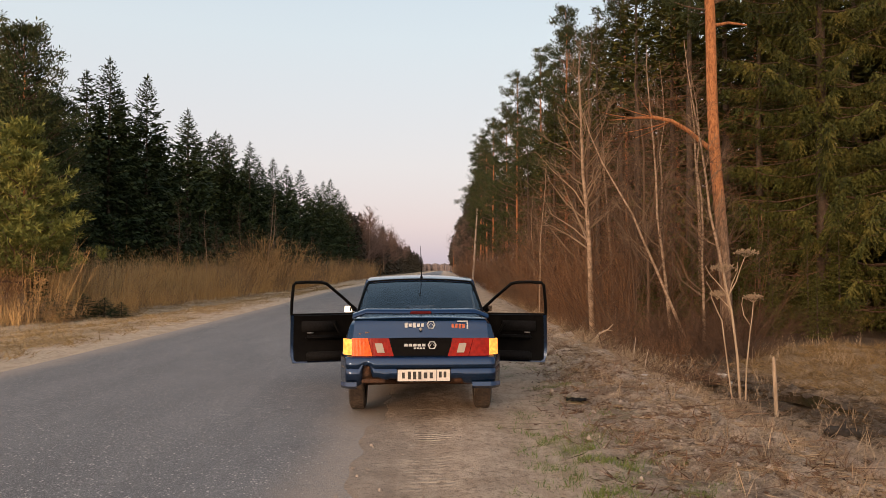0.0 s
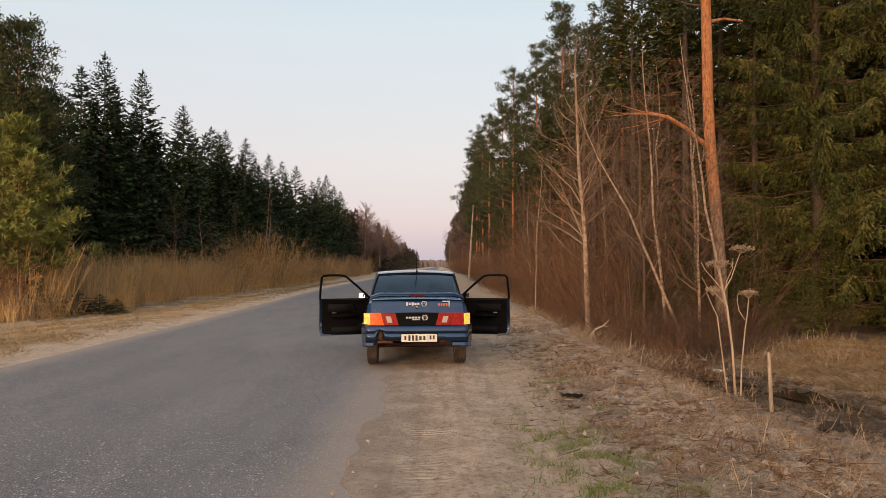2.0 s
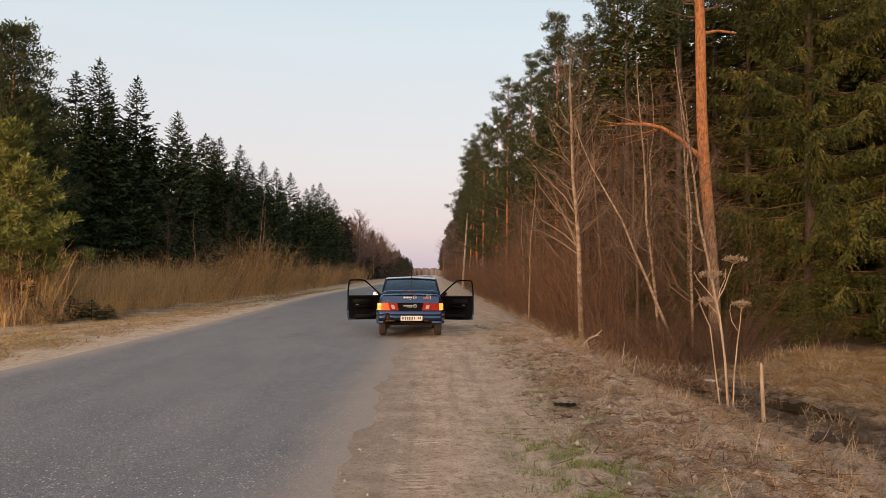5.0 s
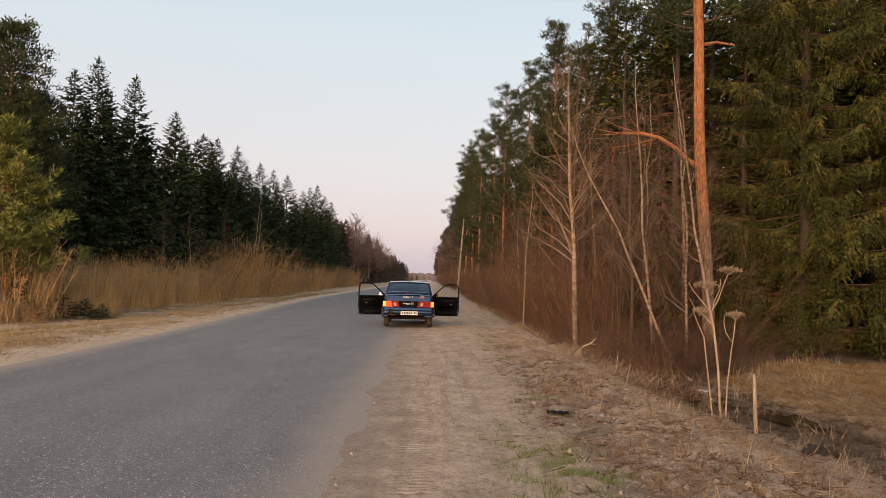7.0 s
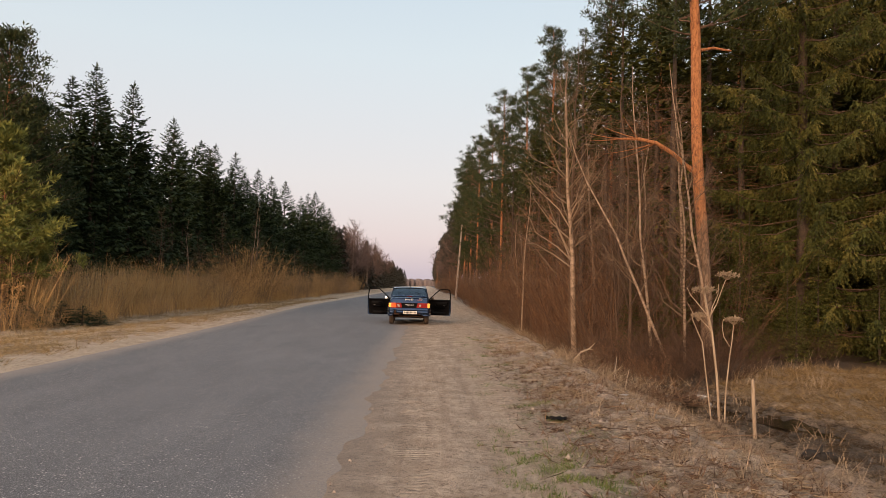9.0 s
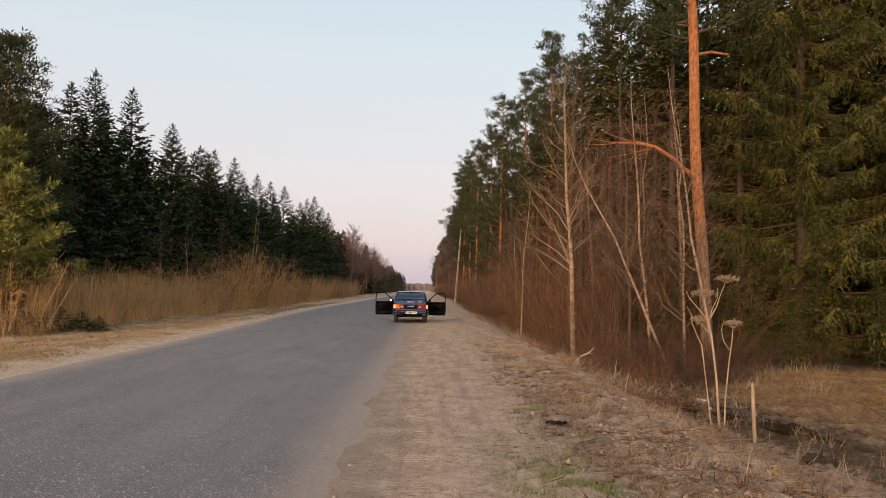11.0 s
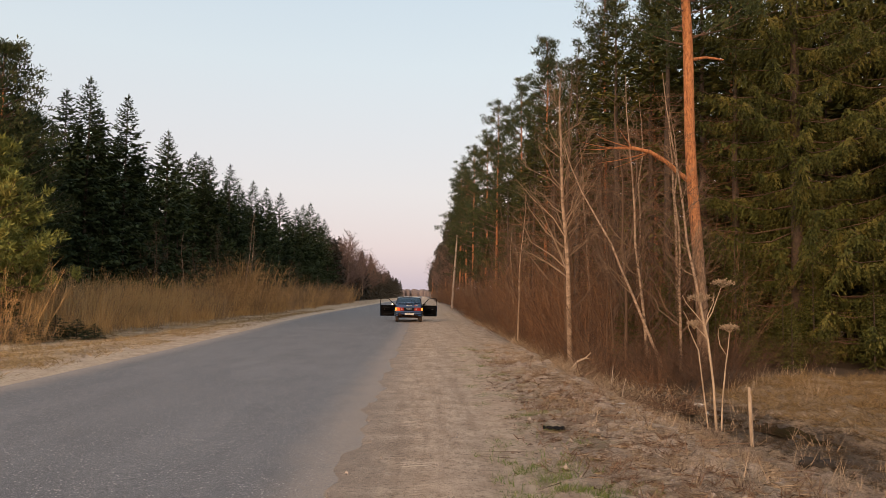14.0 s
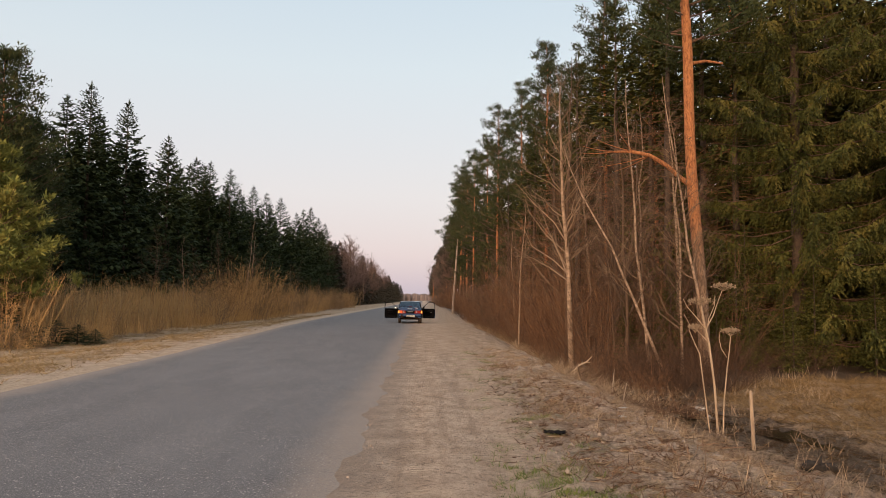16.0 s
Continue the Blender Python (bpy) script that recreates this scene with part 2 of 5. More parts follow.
GROUND, ASPHALT = ground_material(), asphalt_material()
PINE_BARK, PALE_BARK = pine_bark(), birch_bark()
SPRUCE_BARK = speckled("spruce_bark", (0.035, 0.026, 0.020), (0.095, 0.068, 0.050), 6, 0.9, bump=0.03)
SPRUCE_DARK = needles("spruce_needles_dark", (0.013, 0.025, 0.012), (0.050, 0.072, 0.028), (0.070, 0.090, 0.034), (0.050, 0.046, 0.024))
SPRUCE_WARM = needles("spruce_needles_warm", (0.011, 0.018, 0.005), (0.098, 0.102, 0.022), (0.155, 0.136, 0.033))
PINE_NEEDLE = needles("pine_needles", (0.018, 0.030, 0.012), (0.058, 0.072, 0.026), (0.088, 0.088, 0.030), (0.080, 0.052, 0.026))
LIMB = speckled("dark_limb_bark", (0.060, 0.040, 0.028), (0.150, 0.092, 0.060), 6, 0.9)
YOUNG_NEEDLE = needles("young_pine_needles", (0.070, 0.088, 0.024), (0.240, 0.240, 0.056), (0.330, 0.295, 0.080))
TWIG_RED = twig_material("red_brown_twigs", (0.052, 0.029, 0.018), (0.250, 0.138, 0.074))
TWIG_GREY = twig_material("grey_brown_twigs", (0.056, 0.038, 0.027), (0.170, 0.115, 0.080))
REED = twig_material("tan_stems", (0.260, 0.155, 0.060), (0.620, 0.400, 0.180))
STRAW = twig_material("dry_straw", (0.150, 0.105, 0.065), (0.430, 0.330, 0.225))
LEAF = twig_material("dead_leaves", (0.014, 0.009, 0.006), (0.075, 0.044, 0.028))
STEM = twig_material("dead_brown_stems", (0.045, 0.026, 0.017), (0.230, 0.145, 0.095))
GOLD = twig_material("golden_dry_grass", (0.130, 0.088, 0.040), (0.440, 0.320, 0.165))
PALE_REED = twig_material("pale_reeds", (0.280, 0.180, 0.075), (0.640, 0.480, 0.270))
WET_MAT = twig_material("wet_matted_grass", (0.022, 0.015, 0.009), (0.120, 0.082, 0.044))
MATTED = twig_material("matted_dry_grass", (0.060, 0.039, 0.017), (0.285, 0.190, 0.086))
# darker copy of the red-brown twigs, shade of the wood's edge in the colour
TWIG_SHADED = twig_material("shaded_twigs", (0.030, 0.019, 0.013), (0.130, 0.076, 0.046))
# twigs of distant trees, with the haze of distance put into the colour
TWIG_HAZED = twig_material("hazed_far_twigs", (0.100, 0.066, 0.056), (0.190, 0.130, 0.110))
TWIG_PALE = twig_material("pale_twigs", (0.100, 0.070, 0.048), (0.270, 0.195, 0.135))
# needles of distant trees, greyed to stand in for haze
HAZED_NEEDLE = needles("hazed_far_foliage", (0.030, 0.030, 0.022), (0.064, 0.058, 0.042), (0.078, 0.066, 0.048))
PALE_TRUNK = speckled("birch_bark", (0.13, 0.085, 0.055), (0.37, 0.27, 0.19), 4, 0.8, bump=0.01, stretch=(0.7, 0.7, 2))
GRASS = twig_material("green_grass", (0.060, 0.085, 0.022), (0.170, 0.200, 0.062))


# ---- building helpers ----
class Geo:
    """Gathers many small pieces into one mesh."""

    def __init__(self):
        self.v, self.f, self.n = [], [], 0

    def add(self, verts, faces):
        self.v.append(np.asarray(verts, float).reshape(-1, 3))
        self.f.append(np.asarray(faces, int) + self.n)
        self.n += len(self.v[-1])

    def tube(self, pts, radii, sides=5):
        pts = np.asarray(pts, float)
        d = np.gradient(pts, axis=0)
        d /= np.linalg.norm(d, axis=1)[:, None] + 1e-9
        ref = np.array([1.0, 0, 0]) if abs(d[0, 0]) < 0.8 else np.array([0, 1.0, 0])
        u = np.cross(d, ref)
        u /= np.linalg.norm(u, axis=1)[:, None] + 1e-9
        w = np.cross(d, u)
        a = np.arange(sides) * 2 * math.pi / sides
        ring = np.cos(a)[None, :, None] * u[:, None, :] + np.sin(a)[None, :, None] * w[:, None, :]
        v = pts[:, None, :] + ring * np.asarray(radii, float)[:, None, None]
        k, j = np.arange(len(pts) - 1)[:, None] * sides, np.arange(sides)[None, :]
        q = np.stack([k + j, k + (j + 1) % sides, k + sides + (j + 1) % sides, k + sides + j], -1).reshape(-1, 4)
        self.add(v, q)

    def kites(self, base, tip, side, wide, at=0.4):
        """Pointed blades from base to tip, bent a little along their length."""
        mid = base + (tip - base) * at
        n = len(base)
        v = np.stack([base, mid + side * wide[:, None], tip, mid - side * wide[:, None]], 1)
        i = np.arange(n)[:, None] * 4
        self.add(v, i + np.array([[0, 1, 2, 3]]))

    def mesh(self, name, material, smooth=False):
        me = bpy.data.meshes.new(name)
        me.from_pydata(np.concatenate(self.v).tolist(), [], [f for block in self.f for f in block.tolist()])
        me.materials.append(material)
        if smooth:
            me.polygons.foreach_set("use_smooth", [True] * len(me.polygons))
        me.update()
        return me


def unit(a):
    return a / (np.linalg.norm(a, axis=-1, keepdims=True) + 1e-9)


def child(name, mesh, parent, label=""):
    ob = new(name, mesh)
    ob.parent = parent
    return tagged(ob, label)


def smooth01(a, b, x):
    t = np.clip((np.asarray(x, float) - a) / (b - a), 0, 1)
    return t * t * (3 - 2 * t)


def left_edge(y):
    """Where the asphalt ends on the far side of the road."""
    return -6.45 - 1.5 * smooth01(8, 60, y)


def land(x, y):
    """Height of the ground."""
    x, y = np.asarray(x, float), np.asarray(y, float)
    near = 1 - smooth01(60, 140, y)
    z = -0.55 * smooth01(2.7, 4.5, x) + 0.22 * smooth01(6.1, 7.8, x)
    z = z - 0.22 * smooth01(0.4, 2.6, -8.6 - x)
    bumps = 0.045 * np.sin(3.1 * x + 1.3 * np.sin(1.9 * y)) * np.sin(2.3 * y + 0.7) + 0.032 * np.sin(7.7 * x + 2.1 * y) * np.sin(5.3 * y - 3.1 * x)
    rough = smooth01(0.9, 2.4, x) + smooth01(0.2, 1.6, -7.6 - x)
    return z * (0.3 + 0.7 * near) + bumps * rough * near + 0.012 * np.sin(6 * x) * smooth01(-0.8, 0.2, x) * near


# ---- ground and road ----
def build_ground():
    xs = np.concatenate([-np.geomspace(2600, 16, 16), np.arange(-15, -1.6, 0.5), np.arange(-1.5, 7.2, 0.1), np.arange(7.5, 16, 0.7), np.geomspace(17, 2600, 16)])
    ys = np.concatenate([-np.geomspace(400, 3, 12), np.arange(-2, 2.6, 0.6), np.arange(2.8, 16, 0.13), np.arange(16.2, 40, 0.6), np.geomspace(41, 4200, 44)])
    X, Y = np.meshgrid(xs, ys)
    Z = land(X, Y)
    rng = np.random.RandomState(3)
    edge = -0.80 + 0.07 * np.sin(Y * 1.7) + 0.05 * np.sin(Y * 4.1 + 1) + 0.03 * np.sin(Y * 9.3)
    lip = smooth01(-0.12, 0.25, X - edge) + smooth01(-0.1, 0.5, left_edge(Y) - X)
    Z = Z - 0.03 + 0.05 * lip + rng.normal(0, 1, X.shape) * (0.005 * smooth01(-0.7, 0.6, X) + 0.013 * smooth01(1.0, 1.8, X)) * (Y < 40)
    nx, ny = len(xs), len(ys)
    i = (np.arange(ny - 1)[:, None] * nx + np.arange(nx - 1)[None, :]).reshape(-1, 1)
    g = Geo()
    g.add(np.stack([X, Y, Z], -1), i + np.array([[0, 1, nx + 1, nx]]))
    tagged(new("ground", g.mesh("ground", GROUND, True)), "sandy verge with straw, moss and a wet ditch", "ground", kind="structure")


def build_road():
    ys = np.concatenate([-np.geomspace(400, 3, 10), np.arange(0, 40, 1.0), np.geomspace(41, 1500, 30)])
    us = np.linspace(0, 1, 13)
    g = Geo()
    L = left_edge(ys)[:, None] - 0.25
    X = L + (-0.45 - L) * us[None, :]
    Y = np.repeat(ys[:, None], 13, 1)
    Z = 0.0 + 0.03 * (1 - (2 * us[None, :] - 1) ** 2) + 0 * X
    k = (np.arange(len(ys) - 1)[:, None] * 13 + np.arange(12)[None, :]).reshape(-1, 1)
    g.add(np.stack([X, Y, Z], -1), k + np.array([[0, 1, 14, 13]]))
    for s, col in ((0, 0), (1, 12)):
        a, b = np.stack([X[:, col], Y[:, col], Z[:, col]], -1), np.stack([X[:, col], Y[:, col], Z[:, col] - 0.12], -1)
        v = np.stack([a, b], 1)
        m = np.arange(len(ys) - 1)[:, None] * 2
        g.add(v, m + (np.array([[0, 1, 3, 2]]) if s else np.array([[0, 2, 3, 1]])))
    tagged(new("road", g.mesh("road", ASPHALT, True)), "worn grey asphalt road with sand along its edges", "road", kind="structure")


# ---- trees ----
def droop(start, way, length, sag, lift, n=5):
    """A bough that leaves the trunk, sags and lifts at its tip."""
    u = np.linspace(0, 1, n)[:, None]
    return start + way * length * u + np.array([0, 0, 1.0]) * length * (-sag * u + lift * u * u)


def spruce_meshes(seed, h, reach, per, size, gap=0.3, low=0.05, material=None, wide=0.17, taper=0.85, dead=0.0):
    """Trunk and crown of a spruce: whorls of sagging boughs set with flat needle sprays, bare and dead low down."""
    rng = np.random.RandomState(seed)
    t, c, w = Geo(), Geo(), Geo()
    zs = np.linspace(-0.3, h, 9)
    wob = np.cumsum(rng.normal(0, 0.02, (9, 2)), 0)
    t.tube(np.column_stack([wob, zs]), np.linspace(h * 0.0125, 0.015, 9), 8)
    z = h * low + 0.5
    slivers = []
    while z < h * 0.99:
        f = 1 - z / h
        r = reach * f ** taper * (0.86 + 0.28 * rng.rand()) + 0.10
        nb = rng.randint(6, 9)
        spin = rng.rand() * 6.3
        for b in range(nb):
            a = spin + b * 6.283 / nb + rng.normal(0, 0.25)
            ln = r * rng.uniform(0.66, 1.12)
            way = np.array([math.cos(a), math.sin(a), 0.55 * (z / h) ** 2 - 0.05])
            p = droop(np.array([0, 0, z + rng.normal(0, gap * 0.4)]), way, ln, rng.uniform(0.25, 0.6) * f ** 0.3, rng.uniform(0.15, 0.45))
            if z < dead * h:
                w.tube(p[[0, 2, 4]], [0.012, 0.008, 0.003], 3)
                for k in range(9):
                    q = p[1 + k % 3] + (p[2 + k % 3] - p[1 + k % 3]) * rng.rand()
                    slivers.append((q, q + unit(way + rng.normal(0, 0.7, 3)) * ln * rng.uniform(0.15, 0.4)))
                continue
            m = max(11, int(per * ln / reach))
            u = rng.uniform(0.12, 1.0, m) ** 0.7
            k = np.minimum((u * 4).astype(int), 3)
            q = (u * 4 - k)[:, None]
            base = p[k] * (1 - q) + p[k + 1] * q
            out = unit(p[-1] - p[0])
            lat = np.array([-math.sin(a), math.cos(a), 0])
            s = rng.choice([-1.0, 1.0], m)[:, None]
            d = out * rng.uniform(0.35, 1.0, (m, 1)) + lat * s * rng.uniform(0.1, 1.0, (m, 1)) + np.array([0, 0, -1.0]) * rng.uniform(-0.25, 0.8, (m, 1)) * min(1.0, 0.3 + 1.5 * f)
            ls = size * min(1.0, 0.24 + 2.2 * f) * rng.uniform(0.6, 1.25, m) * (1.2 - 0.5 * u)
            tip = base + unit(d) * ls[:, None]
            side = unit(np.cross(d, np.array([0, 0, 1.0]) + rng.normal(0, 0.45, (m, 3))))
            c.kites(base, tip, side, ls * wide * rng.uniform(0.7, 1.3, m), 0.5)
        z += gap * rng.uniform(0.75, 1.25) * (0.42 + 0.58 * min(1, 2.5 * f))
    # leader
    c.kites(np.repeat([[0, 0, h - 0.5]], 6, 0), np.array([[0, 0, h + 0.30]] * 6) + rng.normal(0, 0.05, (6, 3)), unit(rng.normal(0, 1, (6, 3)) * [1, 1, 0.1]), np.full(6, 0.03))
    out = (t.mesh("trunk", SPRUCE_BARK, True), c.mesh("crown", material or SPRUCE_DARK))
    if slivers:
        twigs(w, rng, slivers, 0.006)
        out += (w.mesh("branchwork", TWIG_RED),)
    return out


def curtain_spruce_meshes(seed, h, reach):
    """A big old spruce: long boughs hung with combs of short needled shoots, dense where the verge sees them."""
    rng = np.random.RandomState(seed)
    t, c, w = Geo(), Geo(), Geo()
    zs = np.linspace(-0.3, h, 9)
    t.tube(np.column_stack([0 * zs, 0 * zs, zs]), np.linspace(h * 0.0115, 0.02, 9), 10)
    z = 0.9
    while z < h * 0.98:
        f = 1 - z / h
        fine = z < 0.56 * h
        nb = rng.randint(5, 8)
        spin = rng.rand() * 6.3
        for b in range(nb):
            a = spin + b * 6.283 / nb + rng.normal(0, 0.3)
            ln = (reach * f ** 0.75 + 0.15) * rng.uniform(0.55, 1.15)
            way = np.array([math.cos(a), math.sin(a), rng.uniform(-0.05, 0.2)])
            p = droop(np.array([0, 0, z + rng.normal(0, 0.16)]), way, ln, rng.uniform(0.30, 0.65), rng.uniform(0.25, 0.60), 7)
            w.tube(p[::2], np.linspace(0.008 + 0.005 * ln, 0.004, 4), 4)
            lat = np.array([-math.sin(a), math.cos(a), 0])
            nsh = int((26 if fine else 6) * ln * rng.uniform(0.75, 1.3))
            us = rng.uniform(0.06, 1.0, nsh)
            k = np.minimum((us * 6).astype(int), 5)
            q = (us * 6 - k)[:, None]
            base = p[k] * (1 - q) + p[k + 1] * q
            sg = rng.choice([-1.0, 1.0], nsh)[:, None]
            hang = rng.uniform(0.3, 2.2, (nsh, 1))
            d = unit(way * rng.uniform(0.3, 0.8, (nsh, 1)) + lat * sg * rng.uniform(0.2, 1.0, (nsh, 1)) - np.array([0, 0, 1.0]) * hang)
            sl = rng.uniform(0.28, 0.62, nsh) * (1.25 - 0.6 * us) * (1 if fine else 1.3)
            nn = 13 if fine else 8
            v = np.tile(np.linspace(0.06, 1.0, nn), nsh)
            D, B, S = np.repeat(d, nn, 0), np.repeat(base, nn, 0), np.repeat(sl, nn)
            m = len(v)
            foot = B + D * (S * v)[:, None] - np.array([0, 0, 1.0]) * (0.35 * S * v * v)[:, None]
            cross = unit(np.cross(D, np.array([0, 0, 1.0]) + rng.normal(0, 0.4, (m, 3))))
            alt = np.where(np.arange(m) % 2, 1.0, -1.0)[:, None]
            nd = unit(D * 0.75 + cross * alt * rng.uniform(0.2, 0.65, (m, 1)) + rng.normal(0, 0.14, (m, 3)) - np.array([0, 0, 0.25]))
            nl = (0.115 if fine else 0.22) * rng.uniform(0.6, 1.3, m) * (1.15 - 0.5 * v)
            c.kites(foot, foot + nd * nl[:, None], unit(np.cross(nd, rng.normal(0, 1, (m, 3)))), nl * 0.22, 0.5)
        z += (0.56 if fine else 0.7) * rng.uniform(0.7, 1.3)
    return t.mesh("trunk", SPRUCE_BARK, True), c.mesh("crown", SPRUCE_WARM), w.mesh("branchwork", LIMB)


def tufts(c, rng, centres, ways, count, size, wide=0.11, puff=0.26):
    """Brushes of needles round shoot ends."""
    m = len(centres) * count
    base = np.repeat(centres, count, 0) + np.clip(rng.normal(0, size * puff, (m, 3)), -2 * size * puff, 2 * size * puff) * [1, 1, 0.6]
    d = unit(np.repeat(ways, count, 0) * 0.6 + rng.normal(0, 0.75, (m, 3)) + np.array([0, 0, 0.45]))
    ls = size * rng.uniform(0.6, 1.3, m)
    c.kites(base, base + d * ls[:, None], unit(np.cross(d, rng.normal(0, 1, (m, 3)))), ls * wide * rng.uniform(0.65, 1.35, m), 0.55)


def pine_meshes(seed, h, bare, reach, boughs, count, size, material=None, girth=0.0105, lean=0.0, young=False, wide=0.12, puff=0.26):
    rng = np.random.RandomState(seed)
    t = Geo()
    zs = np.linspace(-0.3, h, 12)
    wob = np.cumsum(rng.normal(0, 0.035, (12, 2)), 0) * (0.3 if young else 1)
    wob[:, 0] += lean * zs
    axis = np.column_stack([wob, zs])
    t.tube(axis, np.linspace(h * girth, h * girth * 0.18, 12) * np.where(zs < 0.2, 1.25, 1), 10)
    c, limbs = Geo(), Geo()
    for b in range(boughs):
        u = (b + rng.rand()) / boughs
        z = h * (bare + (0.99 - bare) * u)
        if not young:
            z = round(z / 0.6) * 0.6 + rng.normal(0, 0.06)
        k = np.array([np.interp(z, zs, axis[:, 0]), np.interp(z, zs, axis[:, 1]), z])
        a = rng.rand() * 6.283
        shape = (1 - u) ** 0.9 + 0.08 if young else 0.10 + 1.0 * (1 - u) ** 0.60 * min(1.0, 0.45 + 2.2 * u)
        ln = reach * shape * rng.uniform(0.55, 1.15)
        way = np.array([math.cos(a), math.sin(a), rng.uniform(0.0, 0.5) + 0.45 * u])
        p = droop(k, way, ln, 0.12, rng.uniform(0.1, 0.4))
        limbs.tube(p[[0, 2, 4]], np.linspace(0.02 + 0.012 * ln, 0.006, 3), 3)
        ns = max(4, int(9 * ln / reach) + 2)
        us = rng.uniform(0.25, 1.0, ns) ** 0.8
        kk = np.minimum((us * 4).astype(int), 3)
        f = (us * 4 - kk)[:, None]
        cen = p[kk] * (1 - f) + p[kk + 1] * f + rng.normal(0, 0.11 * ln, (ns, 3)) * [1, 1, 0.28]
        tufts(c, rng, cen, np.repeat(unit(way)[None, :], ns, 0), count, size, wide, puff)
    return t.mesh("trunk", PINE_BARK, True), c.mesh("crown", material or PINE_NEEDLE), limbs.mesh("branchwork", LIMB)


def twigs(g, rng, ends, wide):
    """Fine twigs, each a thin blade."""
    e = np.array(ends)
    d = e[:, 1] - e[:, 0]
    g.kites(e[:, 0], e[:, 1], unit(np.cross(d, rng.normal(0, 1, d.shape))), np.full(len(d), wide), 0.25)


def bare_meshes(seed, h, girth, limbs, spread, bow, material=None, twig=None, start=0.16, kids=8, fine=0.0035, branch=0.55):
    """A leafless tree: trunk, rising limbs and fine twigs."""
    rng = np.random.RandomState(seed)
    slivers = []
    t, c = Geo(), Geo()
    u = np.linspace(0, 1, 10)
    side = np.array([math.cos(seed * 2.4), math.sin(seed * 2.4)])
    off = side[None, :] * (bow * u[:, None] ** 1.6) * h + np.cumsum(rng.normal(0, 0.10, (10, 2)), 0) * u[:, None]
    axis = np.column_stack([off, -0.2 + (h + 0.2) * u * (1 - 0.12 * abs(bow) * u)])
    t.tube(axis, girth * (1 - u) ** 0.8 + 0.006, 7)
    for b in range(limbs):
        v = start + (0.97 - start) * (b + rng.rand()) / limbs
        k = np.array([np.interp(v, u, axis[:, i]) for i in range(3)])
        a = rng.rand() * 6.283
        ln = spread * h * (1.1 - v) * rng.uniform(0.6, 1.2)
        way = np.array([math.cos(a), math.sin(a), rng.uniform(0.7, 1.5)])
        p = droop(k, unit(way), ln, 0.0, rng.uniform(-0.1, 0.25), 4)
        p[1:] += rng.normal(0, 0.05 * ln, (3, 3))
        r0 = max(0.006, girth * (1 - v) * branch)
        c.tube(p, np.linspace(r0, 0.004, 4), 3)
        for s in range(kids):
            w = rng.uniform(0.25, 1.0)
            kk = min(int(w * 3), 2)
            q = p[kk] + (p[kk + 1] - p[kk]) * (w * 3 - kk)
            d2 = unit(unit(way) + rng.normal(0, 0.55, 3))
            l2 = ln * rng.uniform(0.2, 0.5)
            e = q + d2 * l2
            c.tube([q, e], [0.006, 0.002], 3)
            for s2 in range(3):
                w2 = rng.uniform(0.2, 0.9)
                q2 = q + d2 * l2 * w2
                slivers.append((q2, q2 + unit(d2 + rng.normal(0, 0.6, 3)) * l2 * rng.uniform(0.3, 0.7)))
    twigs(c, rng, slivers, fine)
    return t.mesh("trunk", material or PALE_BARK, True), c.mesh("crown", twig or TWIG_GREY)


def shrub_mesh(seed, h, stems, width, material, straight=0.25, kids=5, thick=0.008):
    """A leafless thicket: many stems from one stool, each with side twigs."""
    rng = np.random.RandomState(seed)
    slivers = []
    g = Geo()
    for s in range(stems):
        a = rng.rand() * 6.283
        r = width * 0.5 * math.sqrt(rng.rand())
        b = np.array([math.cos(a) * r, math.sin(a) * r, -0.1])
        d = unit(np.array([math.cos(a) * straight, math.sin(a) * straight, 1.0]) + rng.normal(0, 0.12, 3))
        ln = h * rng.uniform(0.45, 1.05)
        p = np.array([b + d * ln * k + rng.normal(0, 0.025 * ln, 3) * (k > 0) for k in (0, 0.35, 0.7, 1.0)])
        g.tube(p[[0, 1, 3]], np.linspace(thick * rng.uniform(0.7, 1.6), 0.003, 3), 3)
        for j in range(kids):
            w = rng.uniform(0.2, 0.95)
            kk = min(int(w * 3), 2)
            q = p[kk] + (p[kk + 1] - p[kk]) * (w * 3 - kk)
            d2 = unit(d * 0.9 + rng.normal(0, 0.5, 3))
            l2 = ln * rng.uniform(0.12, 0.35)
            slivers.append((q, q + d2 * l2))
            for k2 in range(2):
                q2 = q + d2 * l2 * rng.uniform(0.3, 0.8)
                slivers.append((q2, q2 + unit(d2 + rng.normal(0, 0.6, 3)) * l2 * 0.6))
    twigs(g, rng, slivers, 0.004)
    return g.mesh("shrub", material)


def tree_thing(name, meshes, label, category, group):
    ob = new(name)
    child("trunk", meshes[0], ob)
    child("crown", meshes[1], ob)
    if len(meshes) > 2:
        tagged(child("branchwork", meshes[2], ob), kind="stuff")
    return tagged(ob, label, category, group)


def set_down(ob, x, y, turn=0.0, scale=1.0, tilt=0.0):
    """Put a thing on the ground."""
    ob.matrix_basis = pose(x, y, float(land(x, y)) - 0.04, 0, tilt, turn) @ Matrix.Scale(scale, 4)
    return ob


def again(ob, x, y, turn=0.0, scale=1.0, tilt=0.0):
    c = copy_thing(ob, pose(x, y, 0))
    return set_down(c, x, y, turn, scale, tilt)


